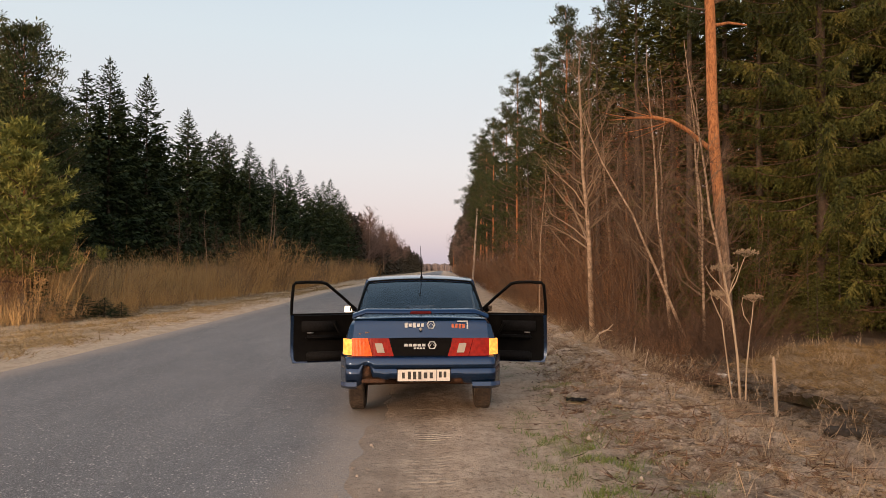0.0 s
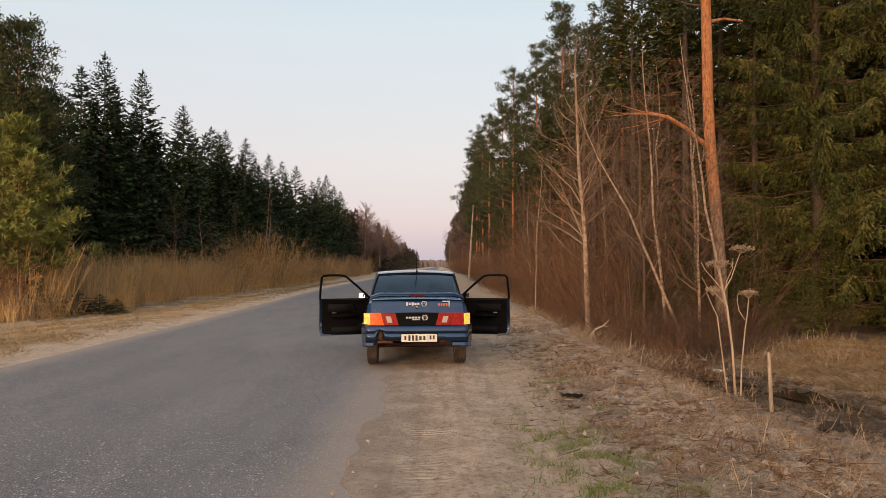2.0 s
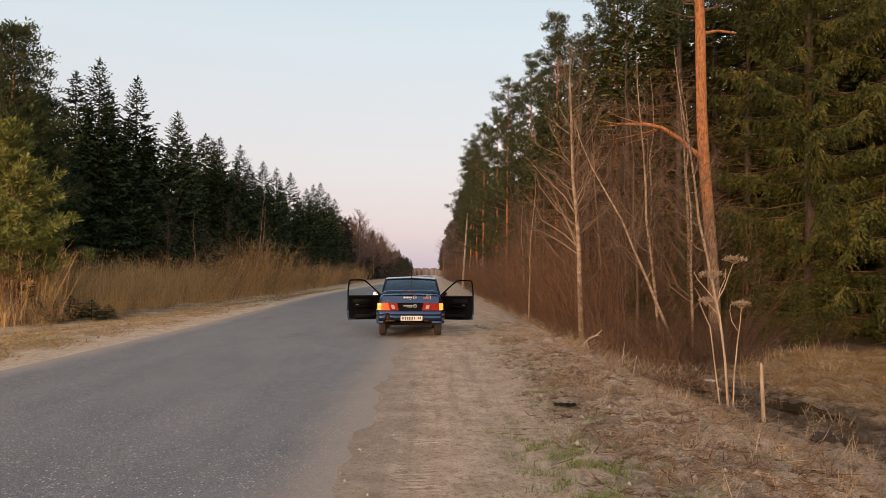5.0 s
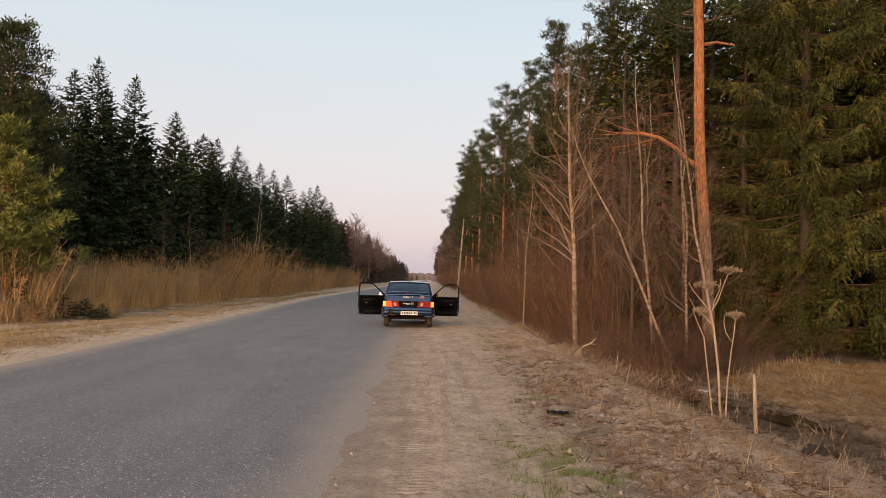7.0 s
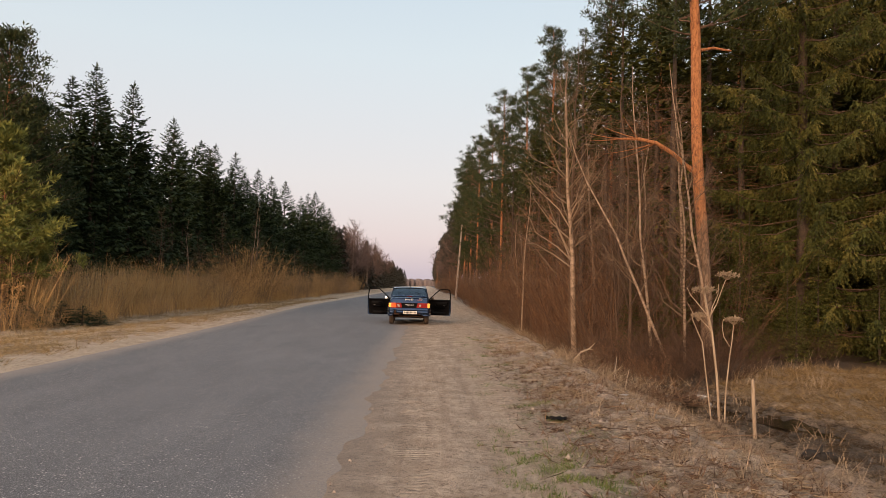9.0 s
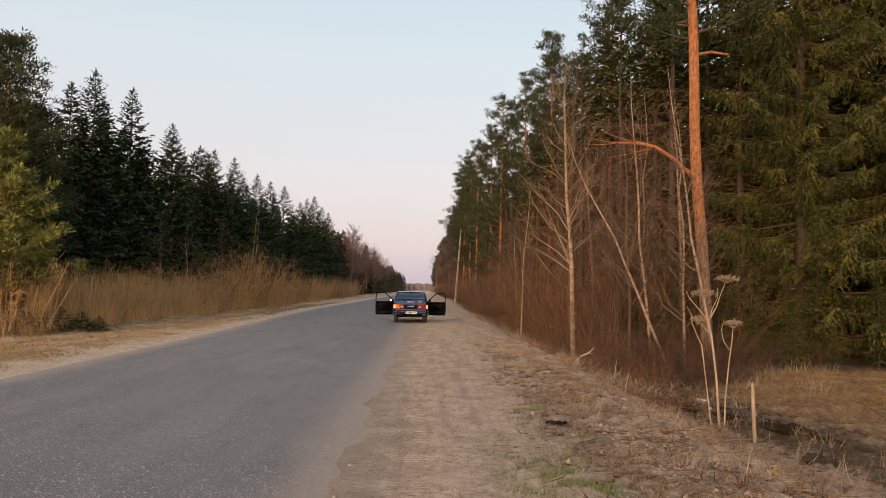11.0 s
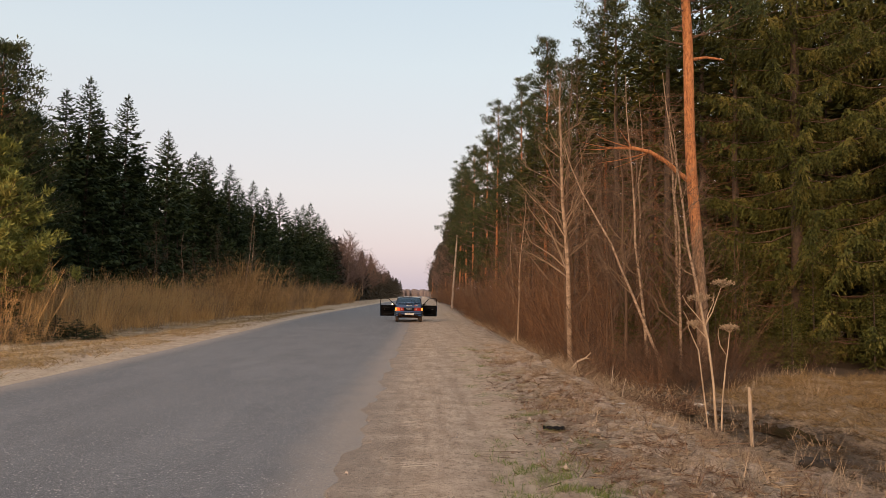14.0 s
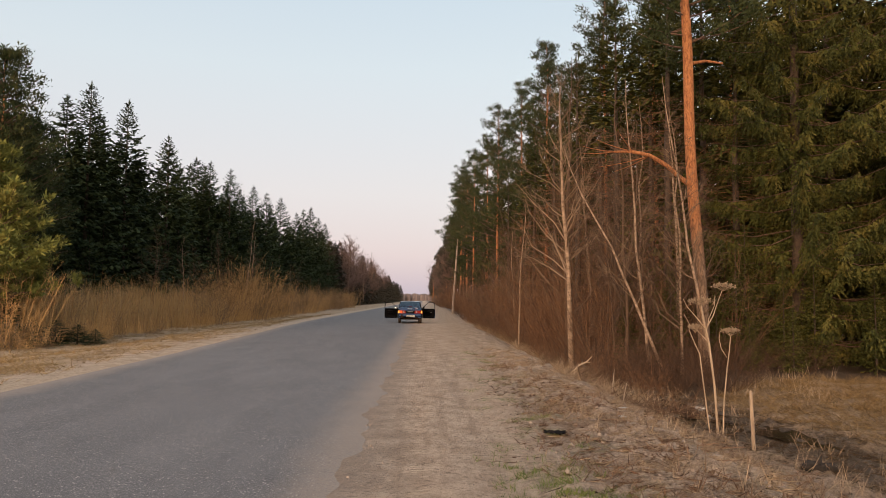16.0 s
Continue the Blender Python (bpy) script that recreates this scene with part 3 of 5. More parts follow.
# ---- the woods ----
def build_left_woods():
    rng = np.random.RandomState(11)
    kinds = [tree_thing("spruce_tree", spruce_meshes(20 + i, h, r, 74, 0.52, gap=0.30, wide=0.23, taper=0.86), "tall dark green spruce behind the roadside scrub", "tree", "spruces along the road")
             for i, (h, r) in enumerate([(18, 5.4), (16, 5.2), (17, 4.7), (14, 4.9)])]
    far = tree_thing("spruce_tree", spruce_meshes(31, 17, 4.6, 14, 1.1, gap=0.6, wide=0.3, material=HAZED_NEEDLE), "tall dark spruce in the far wood", "tree", "spruces along the road")
    pine = tree_thing("pine_tree", pine_meshes(41, 13, 0.12, 3.0, 210, 26, 0.20, wide=0.13, puff=0.8), "tall pine with a dark full crown", "tree", "pines along the road")
    back = tree_thing("spruce_tree", spruce_meshes(33, 17, 4.6, 28, 0.70, gap=0.46, wide=0.25), "tall dark spruce deep in the wood", "tree", "spruces along the road")
    set_down(back, -27, 60, 0, 0.9)
    # tops that stand out against the sky: depth, distance from the road's line, height
    marks = [(33, -20.5, 13.0, 3), (36.5, -20.2, 10.6, 0), (39.5, -20.0, 10.0, 3), (35, -19.4, 9.6, 1), (43, -19.7, 13.4, 0), (47.5, -19.3, 13.5, 2), (56, -19.65, 13.1, 1), (66, -19.3, 13.0, 2), (72, -19.05, 13.4, 0), (77, -19.4, 12.2, 1),
             (84, -19.6, 13.6, 2), (92, -19.8, 13.9, 0), (101, -19.8, 14.4, 1), (112, -19.5, 13.7, 2), (119, -19.6, 15.0, 0), (126, -19.5, 16.1, 2), (137, -19.8, 15.5, 1), (145, -19.6, 15.3, 2)]
    heights = [18, 16, 17, 14]
    first = set()
    for y, x, h, k in marks:
        s = 1.07 * h / heights[k]
        turn = rng.uniform(0, 360)
        if k in first:
            again(kinds[k], x, y, turn, s)
        else:
            first.add(k)
            set_down(kinds[k], x, y, turn, s)
    y = 30.0
    while y < 150:
        for row in range(2):
            x = -22.0 - 3.5 * row + rng.normal(0, 0.9)
            again(back, x, y + rng.normal(0, 1.0), rng.uniform(0, 360), rng.uniform(0.62, 0.80) if y < 60 else rng.uniform(0.72, 0.88))
        y += 2.8 if y < 80 else 4.4
    set_down(pine, -17.6, 30.8, 40, 0.92)
    again(pine, -19.5, 36.0, 160, 0.80)
    again(back, -21.0, 30.0, 130, 0.72)
    again(back, -19.6, 31.5, 50, 0.62)
    set_down(far, -21, 150, 0, 0.9)
    y = 153.0
    while y < 620:
        for row in range(2 if y < 240 else 1):
            again(far, -19.5 - 5 * row + rng.normal(0, 1), y, rng.uniform(0, 360), rng.uniform(0.60, 0.88))
        y += 3.2 + y * 0.018
    # low conifers at the edge
    low = tree_thing("young_spruce", spruce_meshes(61, 5, 1.5, 26, 0.32, gap=0.24, low=0.02), "small dark spruce at the wood's edge", "tree", "young spruces")
    spots = [(-14.6, 26.5, 0.42), (-18.2, 34, 1.0), (-18.5, 37, 1.3), (-18.6, 43, 1.2), (-18.3, 53, 1.2), (-18.6, 56, 1.4), (-18.4, 64, 1.3), (-18.5, 69, 1.4), (-18.6, 80, 1.5), (-18.4, 88, 1.4), (-17.5, 46, 0.9), (-17.8, 50, 1.0), (-17.2, 60, 0.9), (-17, 74, 1.0), (-13.0, 26.5, 0.24), (-12.4, 26.9, 0.2), (-13.7, 26.2, 0.26), (-14.2, 25.4, 0.24), (-12.0, 27.4, 0.15), (-13.3, 25.0, 0.2)]
    set_down(low, -18, 40, 0, 1.0)
    for x, y, s in spots:
        c = again(low, x, y, rng.uniform(0, 360), s)
        if s < 0.3:
            c.matrix_basis = c.matrix_basis @ Matrix.Diagonal((2.4, 2.4, 0.75, 1))


def build_right_woods():
    rng = np.random.RandomState(12)
    # the big spruces beside the ditch
    spruce = tree_thing("spruce_tree", curtain_spruce_meshes(70, 20, 4.3), "large spruce with hanging boughs lit by evening light", "tree", "spruces beside the ditch")
    set_down(spruce, 11.9, 23.0, 20)
    again(spruce, 14.6, 21.8, 140, 0.95)
    mid = tree_thing("spruce_tree", spruce_meshes(71, 17, 3.5, 44, 0.46, gap=0.33, material=SPRUCE_WARM, wide=0.16), "slim green spruce among bare trees", "tree", "spruces beside the ditch")
    deep = tree_thing("spruce_tree", spruce_meshes(72, 17, 4.0, 44, 0.60, gap=0.46, wide=0.22, material=SPRUCE_WARM), "tall spruce deep in the wood", "tree", "spruces beside the ditch")
    bare = tree_thing("spruce_tree", spruce_meshes(73, 15, 3.0, 40, 0.45, gap=0.34, low=0.02, material=SPRUCE_WARM, dead=0.62), "spruce with dead brown lower boughs", "tree", "spruces beside the ditch")
    set_down(mid, 11.4, 45.0, 0, 1.24)
    set_down(deep, 22, 31, 0, 1.1)
    set_down(bare, 8.6, 25.5, 60, 1.0)
    for x, y, s in [(10.4, 27.0, 0.95), (8.9, 24.2, 0.22), (9.9, 22.4, 0.26), (7.6, 23.5, 0.18), (7.3, 21.6, 0.19), (8.4, 20.9, 0.16), (9.2, 21.4, 0.22), (10.2, 20.6, 0.17), (6.3, 22.6, 0.17), (8.9, 19.9, 0.10), (10.0, 19.7, 0.12), (11.2, 20.8, 0.20), (12.4, 19.9, 0.17), (13.4, 20.6, 0.22), (11.5, 52, 1.0), (12, 36, 0.8), (10.8, 34, 0.6), (13.5, 44, 1.2), (12.8, 39, 1.1), (9.6, 72, 1.0), (9.4, 96, 1.05), (9.0, 49, 0.85), (8.8, 62, 0.9), (10.5, 80, 1.0)]:
        again(mid, x, y, rng.uniform(0, 360), s)
    for x, y, s in [(15, 33, 1.0), (18, 29, 1.05), (15.5, 40, 1.0), (19, 36, 1.1), (13, 60, 1.0), (16, 47, 1.05), (20, 43, 1.1), (14, 53, 1.0), (26, 34, 1.1), (19, 26, 1.0), (11, 42, 0.7), (10, 57, 0.8), (10.5, 68, 0.9), (17, 32, 1.25), (22.5, 40, 1.4), (15.8, 28, 1.15), (17.8, 25, 1.1), (13.0, 31, 1.0), (12.0, 34.5, 1.0), (20.5, 28.5, 1.15)]:
        again(deep, x, y, rng.uniform(0, 360), s)
    for x, y, s in [(7.6, 28.5, 0.95), (9.6, 30.5, 1.0), (7.0, 33.0, 0.9), (8.8, 36.0, 1.0), (7.2, 40.0, 0.9), (10.6, 24.6, 0.9), (6.8, 45, 0.85), (7.4, 51, 0.9), (6.6, 57, 0.85), (6.9, 68, 0.9)]:
        again(bare, x, y, rng.uniform(0, 360), s)
    pines = [tree_thing("pine_tree", pine_meshes(80 + i, 20, b, 3.3, 104, 30, 0.21, girth=0.0075, wide=0.13, puff=0.75), "tall pine with a bare orange upper trunk", "tree", "pines on the bank") for i, b in enumerate((0.20, 0.30, 0.15))]
    marks = [(0, 7.7, 46, 0.92), (1, 9.2, 44, 0.82), (2, 7.6, 58, 0.96), (0, 6.7, 66, 0.98), (1, 9.4, 38, 0.9), (2, 6.6, 78, 0.98), (0, 6.2, 90, 1.02), (1, 6.2, 103, 1.0), (2, 6.0, 112, 1.02), (1, 5.3, 108, 1.08),
             (1, 10.5, 32.5, 0.86), (2, 12.5, 29, 0.85), (0, 9, 52, 0.95), (2, 9.5, 62, 0.95), (1, 9, 84, 1.0)]
    first = set()
    for k, x, y, s in marks:
        if k in first:
            again(pines[k], x, y, rng.uniform(0, 360), s)
        else:
            first.add(k)
            set_down(pines[k], x, y, rng.uniform(0, 360), s)
    hero_pine()
    far = tree_thing("pine_tree", pine_meshes(88, 20, 0.25, 3.2, 46, 9, 0.75, material=HAZED_NEEDLE), "tall pine in the far wood", "tree", "pines on the bank")
    set_down(far, 7, 118, 0, 1.0)
    y = 122.0
    while y < 560:
        for row in range(2 if y < 220 else 1):
            again(far, 7.0 + 4 * row + rng.normal(0, 0.8), y, rng.uniform(0, 360), rng.uniform(0.75, 1.0))
        y += 4.5 + y * 0.024


def build_bare_trees():
    rng = np.random.RandomState(13)
    kinds = [tree_thing("bare_tree", bare_meshes(100 + i, h, g, 34, 0.30, b), "leafless pale-barked young tree", "tree", "bare trees") for i, (h, g, b) in
             enumerate([(11, 0.085, 0.02), (10, 0.065, 0.10), (8, 0.045, 0.05), (9, 0.05, 0.16)])]
    pale = [tree_thing("birch_tree", bare_meshes(110 + i, h, g, n, sp, b, PALE_TRUNK, TWIG_PALE, start=0.3, branch=0.5), "slender leaning birch with pale bark", "tree", "birches by the ditch") for i, (h, g, b, n, sp) in enumerate([(9.5, 0.095, 0.01, 46, 0.36), (7.6, 0.045, 0.03, 22, 0.2), (8.6, 0.045, 0.02, 22, 0.18)])]
    set_down(pale[0], 4.75, 23.5, 0, 1.0, -4)
    set_down(pale[1], 6.75, 20.4, 0, 0.95, -21)
    set_down(pale[2], 6.5, 21.0, 0, 1.0, -7)
    again(pale[2], 7.75, 19.5, 0, 0.95, -12)
    again(pale[2], 3.9, 30.0, 90, 0.72, -5)
    again(pale[1], -15.2, 47.0, 10, 0.75, 2)
    again(pale[2], -15.0, 62.0, 10, 1.0, 3)
    again(pale[2], -15.3, 66.0, 70, 0.9, -3)
    set_down(kinds[0], 5.0, 25.5, 200, 0.98)
    set_down(kinds[1], 6.0, 21.6, 30, 0.86)
    set_down(kinds[2], 6.3, 23.5, 0, 1.0)
    set_down(kinds[3], 7.0, 19.8, 120, 0.8)
    for i in range(44):
        y = 22.5 + 70 * rng.rand() ** 1.4
        again(kinds[rng.randint(0, 4)], 5.2 + rng.rand() * 4.5, y, rng.uniform(0, 360), rng.uniform(0.6, 1.05), rng.normal(0, 4))
    for i in range(14):
        y = 40 + 100 * rng.rand()
        again(kinds[rng.randint(0, 4)], -16.2 - rng.rand() * 2.0, y, rng.uniform(0, 360), rng.uniform(0.5, 0.85), rng.normal(0, 2))
    for i in range(16):
        again(kinds[rng.randint(0, 2)], -17.0 - rng.rand() * 2, 142 + i * 9, rng.uniform(0, 360), rng.uniform(1.2, 1.65))
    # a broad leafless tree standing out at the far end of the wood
    broad = tree_thing("bare_tree", bare_meshes(121, 15, 0.22, 60, 0.44, 0.02, None, TWIG_HAZED, 0.2, 12, 0.022), "broad leafless tree at the wood's far end", "tree", "bare trees")
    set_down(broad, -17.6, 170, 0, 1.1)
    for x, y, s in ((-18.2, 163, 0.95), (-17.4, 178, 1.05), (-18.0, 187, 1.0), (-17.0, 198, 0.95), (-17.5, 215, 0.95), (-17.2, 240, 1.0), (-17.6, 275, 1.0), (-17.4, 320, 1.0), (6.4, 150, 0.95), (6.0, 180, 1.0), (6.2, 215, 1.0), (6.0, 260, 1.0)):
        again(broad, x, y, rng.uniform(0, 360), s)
    for i in range(14):
        again(kinds[rng.randint(0, 2)], 5.0 + rng.rand() * 1.5, 108 + i * 9, rng.uniform(0, 360), rng.uniform(0.9, 1.4))


def build_shrubs():
    rng = np.random.RandomState(14)
    red = [tagged(new("bare_shrub", shrub_mesh(120 + i, 3.4, 30, 1.3, (TWIG_RED, TWIG_GREY, TWIG_RED, TWIG_SHADED)[i], (0.3, 0.75, 0.5, 1.0)[i], 8)), "leafless red-brown roadside thicket", "shrub", "thicket along the verge") for i in range(4)]
    tan = [tagged(new("willow_shrub", shrub_mesh(130 + i, 2.3, 44, 2.0, REED if i else TWIG_PALE, 0.30, 5, 0.006)), "dense tan leafless willow scrub", "shrub", "scrub along the verge") for i in range(3)]
    # the last kind is for near brush, its shade carried by the twig colour
    dark, red = red[3:], red[:3]
    used = set()

    def put(pool, x, y, s):
        k = rng.randint(0, len(pool))
        ob = pool[k]
        if (id(pool), k) not in used:
            used.add((id(pool), k))
            set_down(ob, x, y, rng.uniform(0, 360), s)
        else:
            again(ob, x, y, rng.uniform(0, 360), s)

    for i in range(120):
        v = rng.rand() ** 1.25
        y = 21 + 85 * v
        put(red, 4.6 + 0.4 * math.sin(0.55 * y) + rng.rand() ** 1.3 * 3.8 + max(0, 24 - y) * 0.5, y, rng.uniform(0.5, 1.35))
    for i in range(34):
        put(dark, 4.9 + rng.rand() * 2.8, 16.6 + rng.rand() * 4.0, rng.uniform(0.22, 0.6))
    for i in range(14):
        put(dark, 6.3 + rng.rand() * 9, 18.6 + rng.rand() * 2.4, rng.uniform(0.22, 0.5))
    for i in range(80):
        y = 16.0 + 55 * rng.rand() ** 1.5
        put(red, 3.9 + rng.rand() * 0.9 + max(0, 21 - y) * 0.12, y, rng.uniform(0.10, 0.36))
    for i in range(26):
        put(tan, -12.2 - rng.rand() * 1.6, 24 + 60 * rng.rand() ** 1.4, rng.uniform(0.2, 0.55))
    for i in range(40):
        put(red, 4.6 + rng.rand() * 2.5, 105 + i * 4, rng.uniform(1.0, 1.5))
    y = 24.0
    while y < 150:
        for row in range(3):
            put(tan, -14.0 - row * 1.3 + rng.normal(0, 0.35), y + rng.normal(0, 0.5), rng.uniform(0.5, 1.35) * (1 + 0.25 * float(smooth01(35, 60, y))))
        if rng.rand() < (0.7 if y > 52 else 0.2):
            put(red, -14.6 - rng.rand() * 1.5, y, rng.uniform(0.7, 1.15))
        y += 1.8 + y * 0.011
    # taller clumps at the scrub's near end and beyond the reeds
    for i in range(6):
        put(red, -14.5 - rng.rand() * 1.0, 24.0 + rng.rand() * 1.4, rng.uniform(0.6, 0.95))
    for i in range(16):
        put(red if i % 2 else tan, -14.4 - rng.rand() * 2.4, 53 + rng.rand() * 14, rng.uniform(1.1, 1.5) * (1 if i % 2 else 1.5))
    young = tree_thing("young_pine", pine_meshes(140, 7, 0.18, 2.3, 100, 44, 0.22, material=YOUNG_NEEDLE, girth=0.010, young=True, wide=0.10, puff=0.40), "bushy young pine with yellow-green needles", "tree", "young pines")
    set_down(young, -14.9, 26.0, 0, 1.0)
    again(young, -17.0, 27.0, 200, 1.05)


def hero_pine():
    """The lone tall pine by the ditch, with one crooked limb."""
    rng = np.random.RandomState(5)
    t, c = Geo(), Geo()
    zs = np.linspace(-0.3, 19, 24)
    axis = np.column_stack([-0.047 * zs + 0.05 * np.sin(zs * 0.8), 0.03 * np.sin(zs * 0.6), zs])
    t.tube(axis, np.interp(zs, [-0.3, 0.4, 9, 19], [0.22, 0.165, 0.135, 0.035]), 14)

    def on(z):
        return np.array([np.interp(z, zs, axis[:, i]) for i in range(3)])

    w = Geo()
    limb = on(5.15) + np.array([[0, 0, 0], [-0.35, -0.05, 0.22], [-0.75, -0.1, 0.55], [-1.2, -0.1, 0.82], [-1.7, -0.1, 0.93], [-2.2, -0.05, 0.92]])
    t.tube(limb, [0.085, 0.07, 0.062, 0.055, 0.045, 0.03], 8)
    stub = on(8.6) + np.array([[0, 0, 0], [0.45, -0.1, 0.06], [0.95, -0.1, 0.0]])
    t.tube(stub, [0.05, 0.04, 0.028], 7)
    for k in range(7):
        b = limb[3 + k % 3]
        p = droop(b, unit(np.array([-0.6, rng.normal(0, 0.5), rng.uniform(-0.3, 0.6)])), rng.uniform(0.7, 1.5), 0.1, 0.1)
        t.tube(p, np.linspace(0.018, 0.004, 5), 4)
    for k in range(85):
        z = 8.8 + 10 * ((k + rng.rand()) / 85)
        a = rng.rand() * 6.283
        ln = 2.6 * (0.3 + 0.7 * math.sin(math.pi * min(1, (z - 7.0) / 12))) * rng.uniform(0.6, 1.15)
        way = np.array([math.cos(a), math.sin(a), rng.uniform(0.0, 0.5)])
        p = droop(on(z), way, ln, 0.15, 0.25)
        w.tube(p, np.linspace(0.03, 0.006, 5), 4)
        ns = 6
        us = rng.uniform(0.4, 1.0, ns)
        kk = np.minimum((us * 4).astype(int), 3)
        cen = p[kk] + (p[kk + 1] - p[kk]) * (us * 4 - kk)[:, None] + rng.normal(0, 0.15 * ln, (ns, 3)) * [1, 1, 0.4]
        tufts(c, rng, cen, np.repeat(unit(way)[None, :], ns, 0), 40, 0.17, 0.11, 0.9)
    ob = tree_thing("pine_tree", (t.mesh("trunk", PINE_BARK, True), c.mesh("crown", PINE_NEEDLE), w.mesh("branchwork", LIMB)), "tall pine with flaking orange bark and one crooked limb", "tree", "pines on the bank")
    set_down(ob, 7.70, 20.0)


build_ground()
build_road()
build_left_woods()
build_right_woods()
build_bare_trees()
build_shrubs()


# ---- straw, grass and small things on the ground ----
def blades(name, spots, height, wide, lean, material, label, category, per=7, spread=0.05, seed=1, flat=0.0):
    """Tufts of dry or green blades, one mesh for what nobody could count."""
    rng = np.random.RandomState(seed)
    p = np.repeat(np.asarray(spots, float), per, 0)
    m = len(p)
    p = p + rng.normal(0, spread, (m, 2))
    z = land(p[:, 0], p[:, 1]) + 0.005
    base = np.column_stack([p, z])
    h = height * rng.uniform(0.35, 1.2, m)
    d = np.column_stack([rng.normal(0, lean, m), rng.normal(0, lean, m), np.full(m, 1.0 - flat)])
    tip = base + unit(d) * h[:, None]
    g = Geo()
    side = unit(np.cross(unit(d), rng.normal(0, 1, (m, 3))))
    g.kites(base, tip, side, np.full(m, wide) * rng.uniform(0.6, 1.4, m), 0.3)
    return tagged(new(name, g.mesh(name, material)), label, category, kind="stuff")


def scatter(seed, n, x0, x1, y0, y1, near=1.0):
    rng = np.random.RandomState(seed)
    return np.column_stack([rng.uniform(x0, x1, n), y0 + (y1 - y0) * rng.rand(n) ** near])


def patchy(spots, size, cut, seed):
    """Keep the spots that lie in drifts."""
    x, y = spots[:, 0] / size, spots[:, 1] / size
    f = np.sin(1.7 * x + 2.1 * np.sin(0.9 * y + seed)) + np.sin(2.3 * y + 1.6 * np.sin(1.3 * x - seed)) + 0.5 * np.sin(5.1 * x + 4.3 * y)
    return spots[f > cut]


POOLS = ((5.05, 14.2, 1.3), (5.75, 11.7, 0.95))


def build_litter():
    s = patchy(scatter(1, 19000, 1.4, 4.6, 3.0, 24, 1.6), 0.5, -0.3, 2)
    blades("lying_straw", s, 0.19, 0.0042, 1.0, STRAW, "dry straw and stalks strewn over the sandy bank", "straw", 4, 0.14, 2, 0.95)
    s = patchy(scatter(2, 3500, 0.6, 2.4, 3.0, 24, 1.5), 0.7, 0.4, 4)
    blades("lying_straw", s, 0.09, 0.0018, 1.0, MATTED, "fine dry grass litter beside the track", "straw", 4, 0.10, 3, 0.95)
    s = patchy(scatter(41, 4600, 1.15, 2.9, 3.0, 15, 1.4), 0.55, -0.2, 3)
    blades("dead_stems", s, 0.16, 0.0050, 1.0, STEM, "matted red-brown dead stems along the top of the bank", "stems", 5, 0.07, 42, 0.86)
    s = patchy(scatter(47, 5200, 0.8, 4.7, 3.0, 14, 1.5), 0.4, -0.5, 1)
    blades("leaf_litter", s, 0.055, 0.011, 1.0, LEAF, "dark curled dead leaves and bark flakes on the bank", "leaves", 3, 0.12, 48, 0.9)
    s = patchy(scatter(49, 2600, 1.2, 4.6, 3.0, 16, 1.5), 0.6, -0.2, 4)
    blades("leaf_litter", s, 0.050, 0.008, 1.0, STRAW, "pale chips and broken straw on the bank", "straw", 3, 0.12, 50, 0.9)
    s = patchy(scatter(43, 900, 1.3, 4.6, 3.2, 20, 1.4), 0.5, 0.0, 9)
    blades("dead_stems", s, 0.24, 0.0030, 0.7, STEM, "bent brown weed stems in loose clumps", "stems", 9, 0.06, 44, 0.3)
    s = scatter(45, 420, 1.0, 4.8, 3.2, 18, 1.4)
    blades("fallen_twigs", s, 0.75, 0.0055, 1.0, STEM, "long brown twigs lying across the bank", "twigs", 1, 0.1, 46, 0.97)
    s = patchy(scatter(31, 1500, 1.0, 4.3, 3.0, 22, 1.5), 0.9, -0.3, 6)
    blades("fallen_twigs", s, 0.20, 0.0024, 1.0, WET_MAT, "dark fallen twigs strewn over the bank", "twigs", 3, 0.15, 32, 0.95)
    s = patchy(scatter(3, 4200, 1.7, 4.4, 3.0, 20, 1.3), 0.6, 0.3, 5)
    blades("dry_grass", s, 0.11, 0.0019, 0.6, STRAW, "short tufts of dry grass on the bank", "grass", 7, 0.04, 4)
    s = patchy(scatter(5, 110, 1.9, 4.2, 3.6, 14, 1.0), 0.5, 0.2, 1)
    blades("tall_dry_grass", s, 0.32, 0.0024, 0.35, STRAW, "taller pale grass stalks on the bank", "grass", 7, 0.05, 6)
    s = scatter(7, 5200, 6.1, 13.0, 9.5, 19.8, 0.8)
    s[:, 0] += 0.16 * np.clip(14 - s[:, 1], 0, 8)
    s = s[s[:, 1] - 0.8 * np.minimum(s[:, 0], 9.0) < 11.0]
    blades("meadow_grass", s, 0.30, 0.0035, 1.1, MATTED, "matted dry grass beyond the ditch", "grass", 8, 0.10, 8, 0.55)
    s = patchy(scatter(23, 500, 6.6, 13.0, 11.0, 19.5, 0.8), 1.0, 0.6, 7)
    s = s[s[:, 1] - 0.8 * np.minimum(s[:, 0], 9.0) < 11.0]
    blades("meadow_grass", s, 0.45, 0.003, 0.4, STRAW, "standing pale grass beyond the ditch", "grass", 7, 0.10, 24)
    s = patchy(scatter(9, 5200, 0.75, 2.0, 3.8, 22, 1.6), 0.35, 0.95, 3)
    blades("green_grass", s, 0.05, 0.0024, 0.6, GRASS, "sparse young green grass beside the track", "grass", 8, 0.045, 10)
    s = np.column_stack([np.random.RandomState(11).normal(1.10, 0.24, 1000), np.random.RandomState(12).normal(5.6, 0.95, 1000)])
    s = patchy(s, 0.16, 0.5, 5)
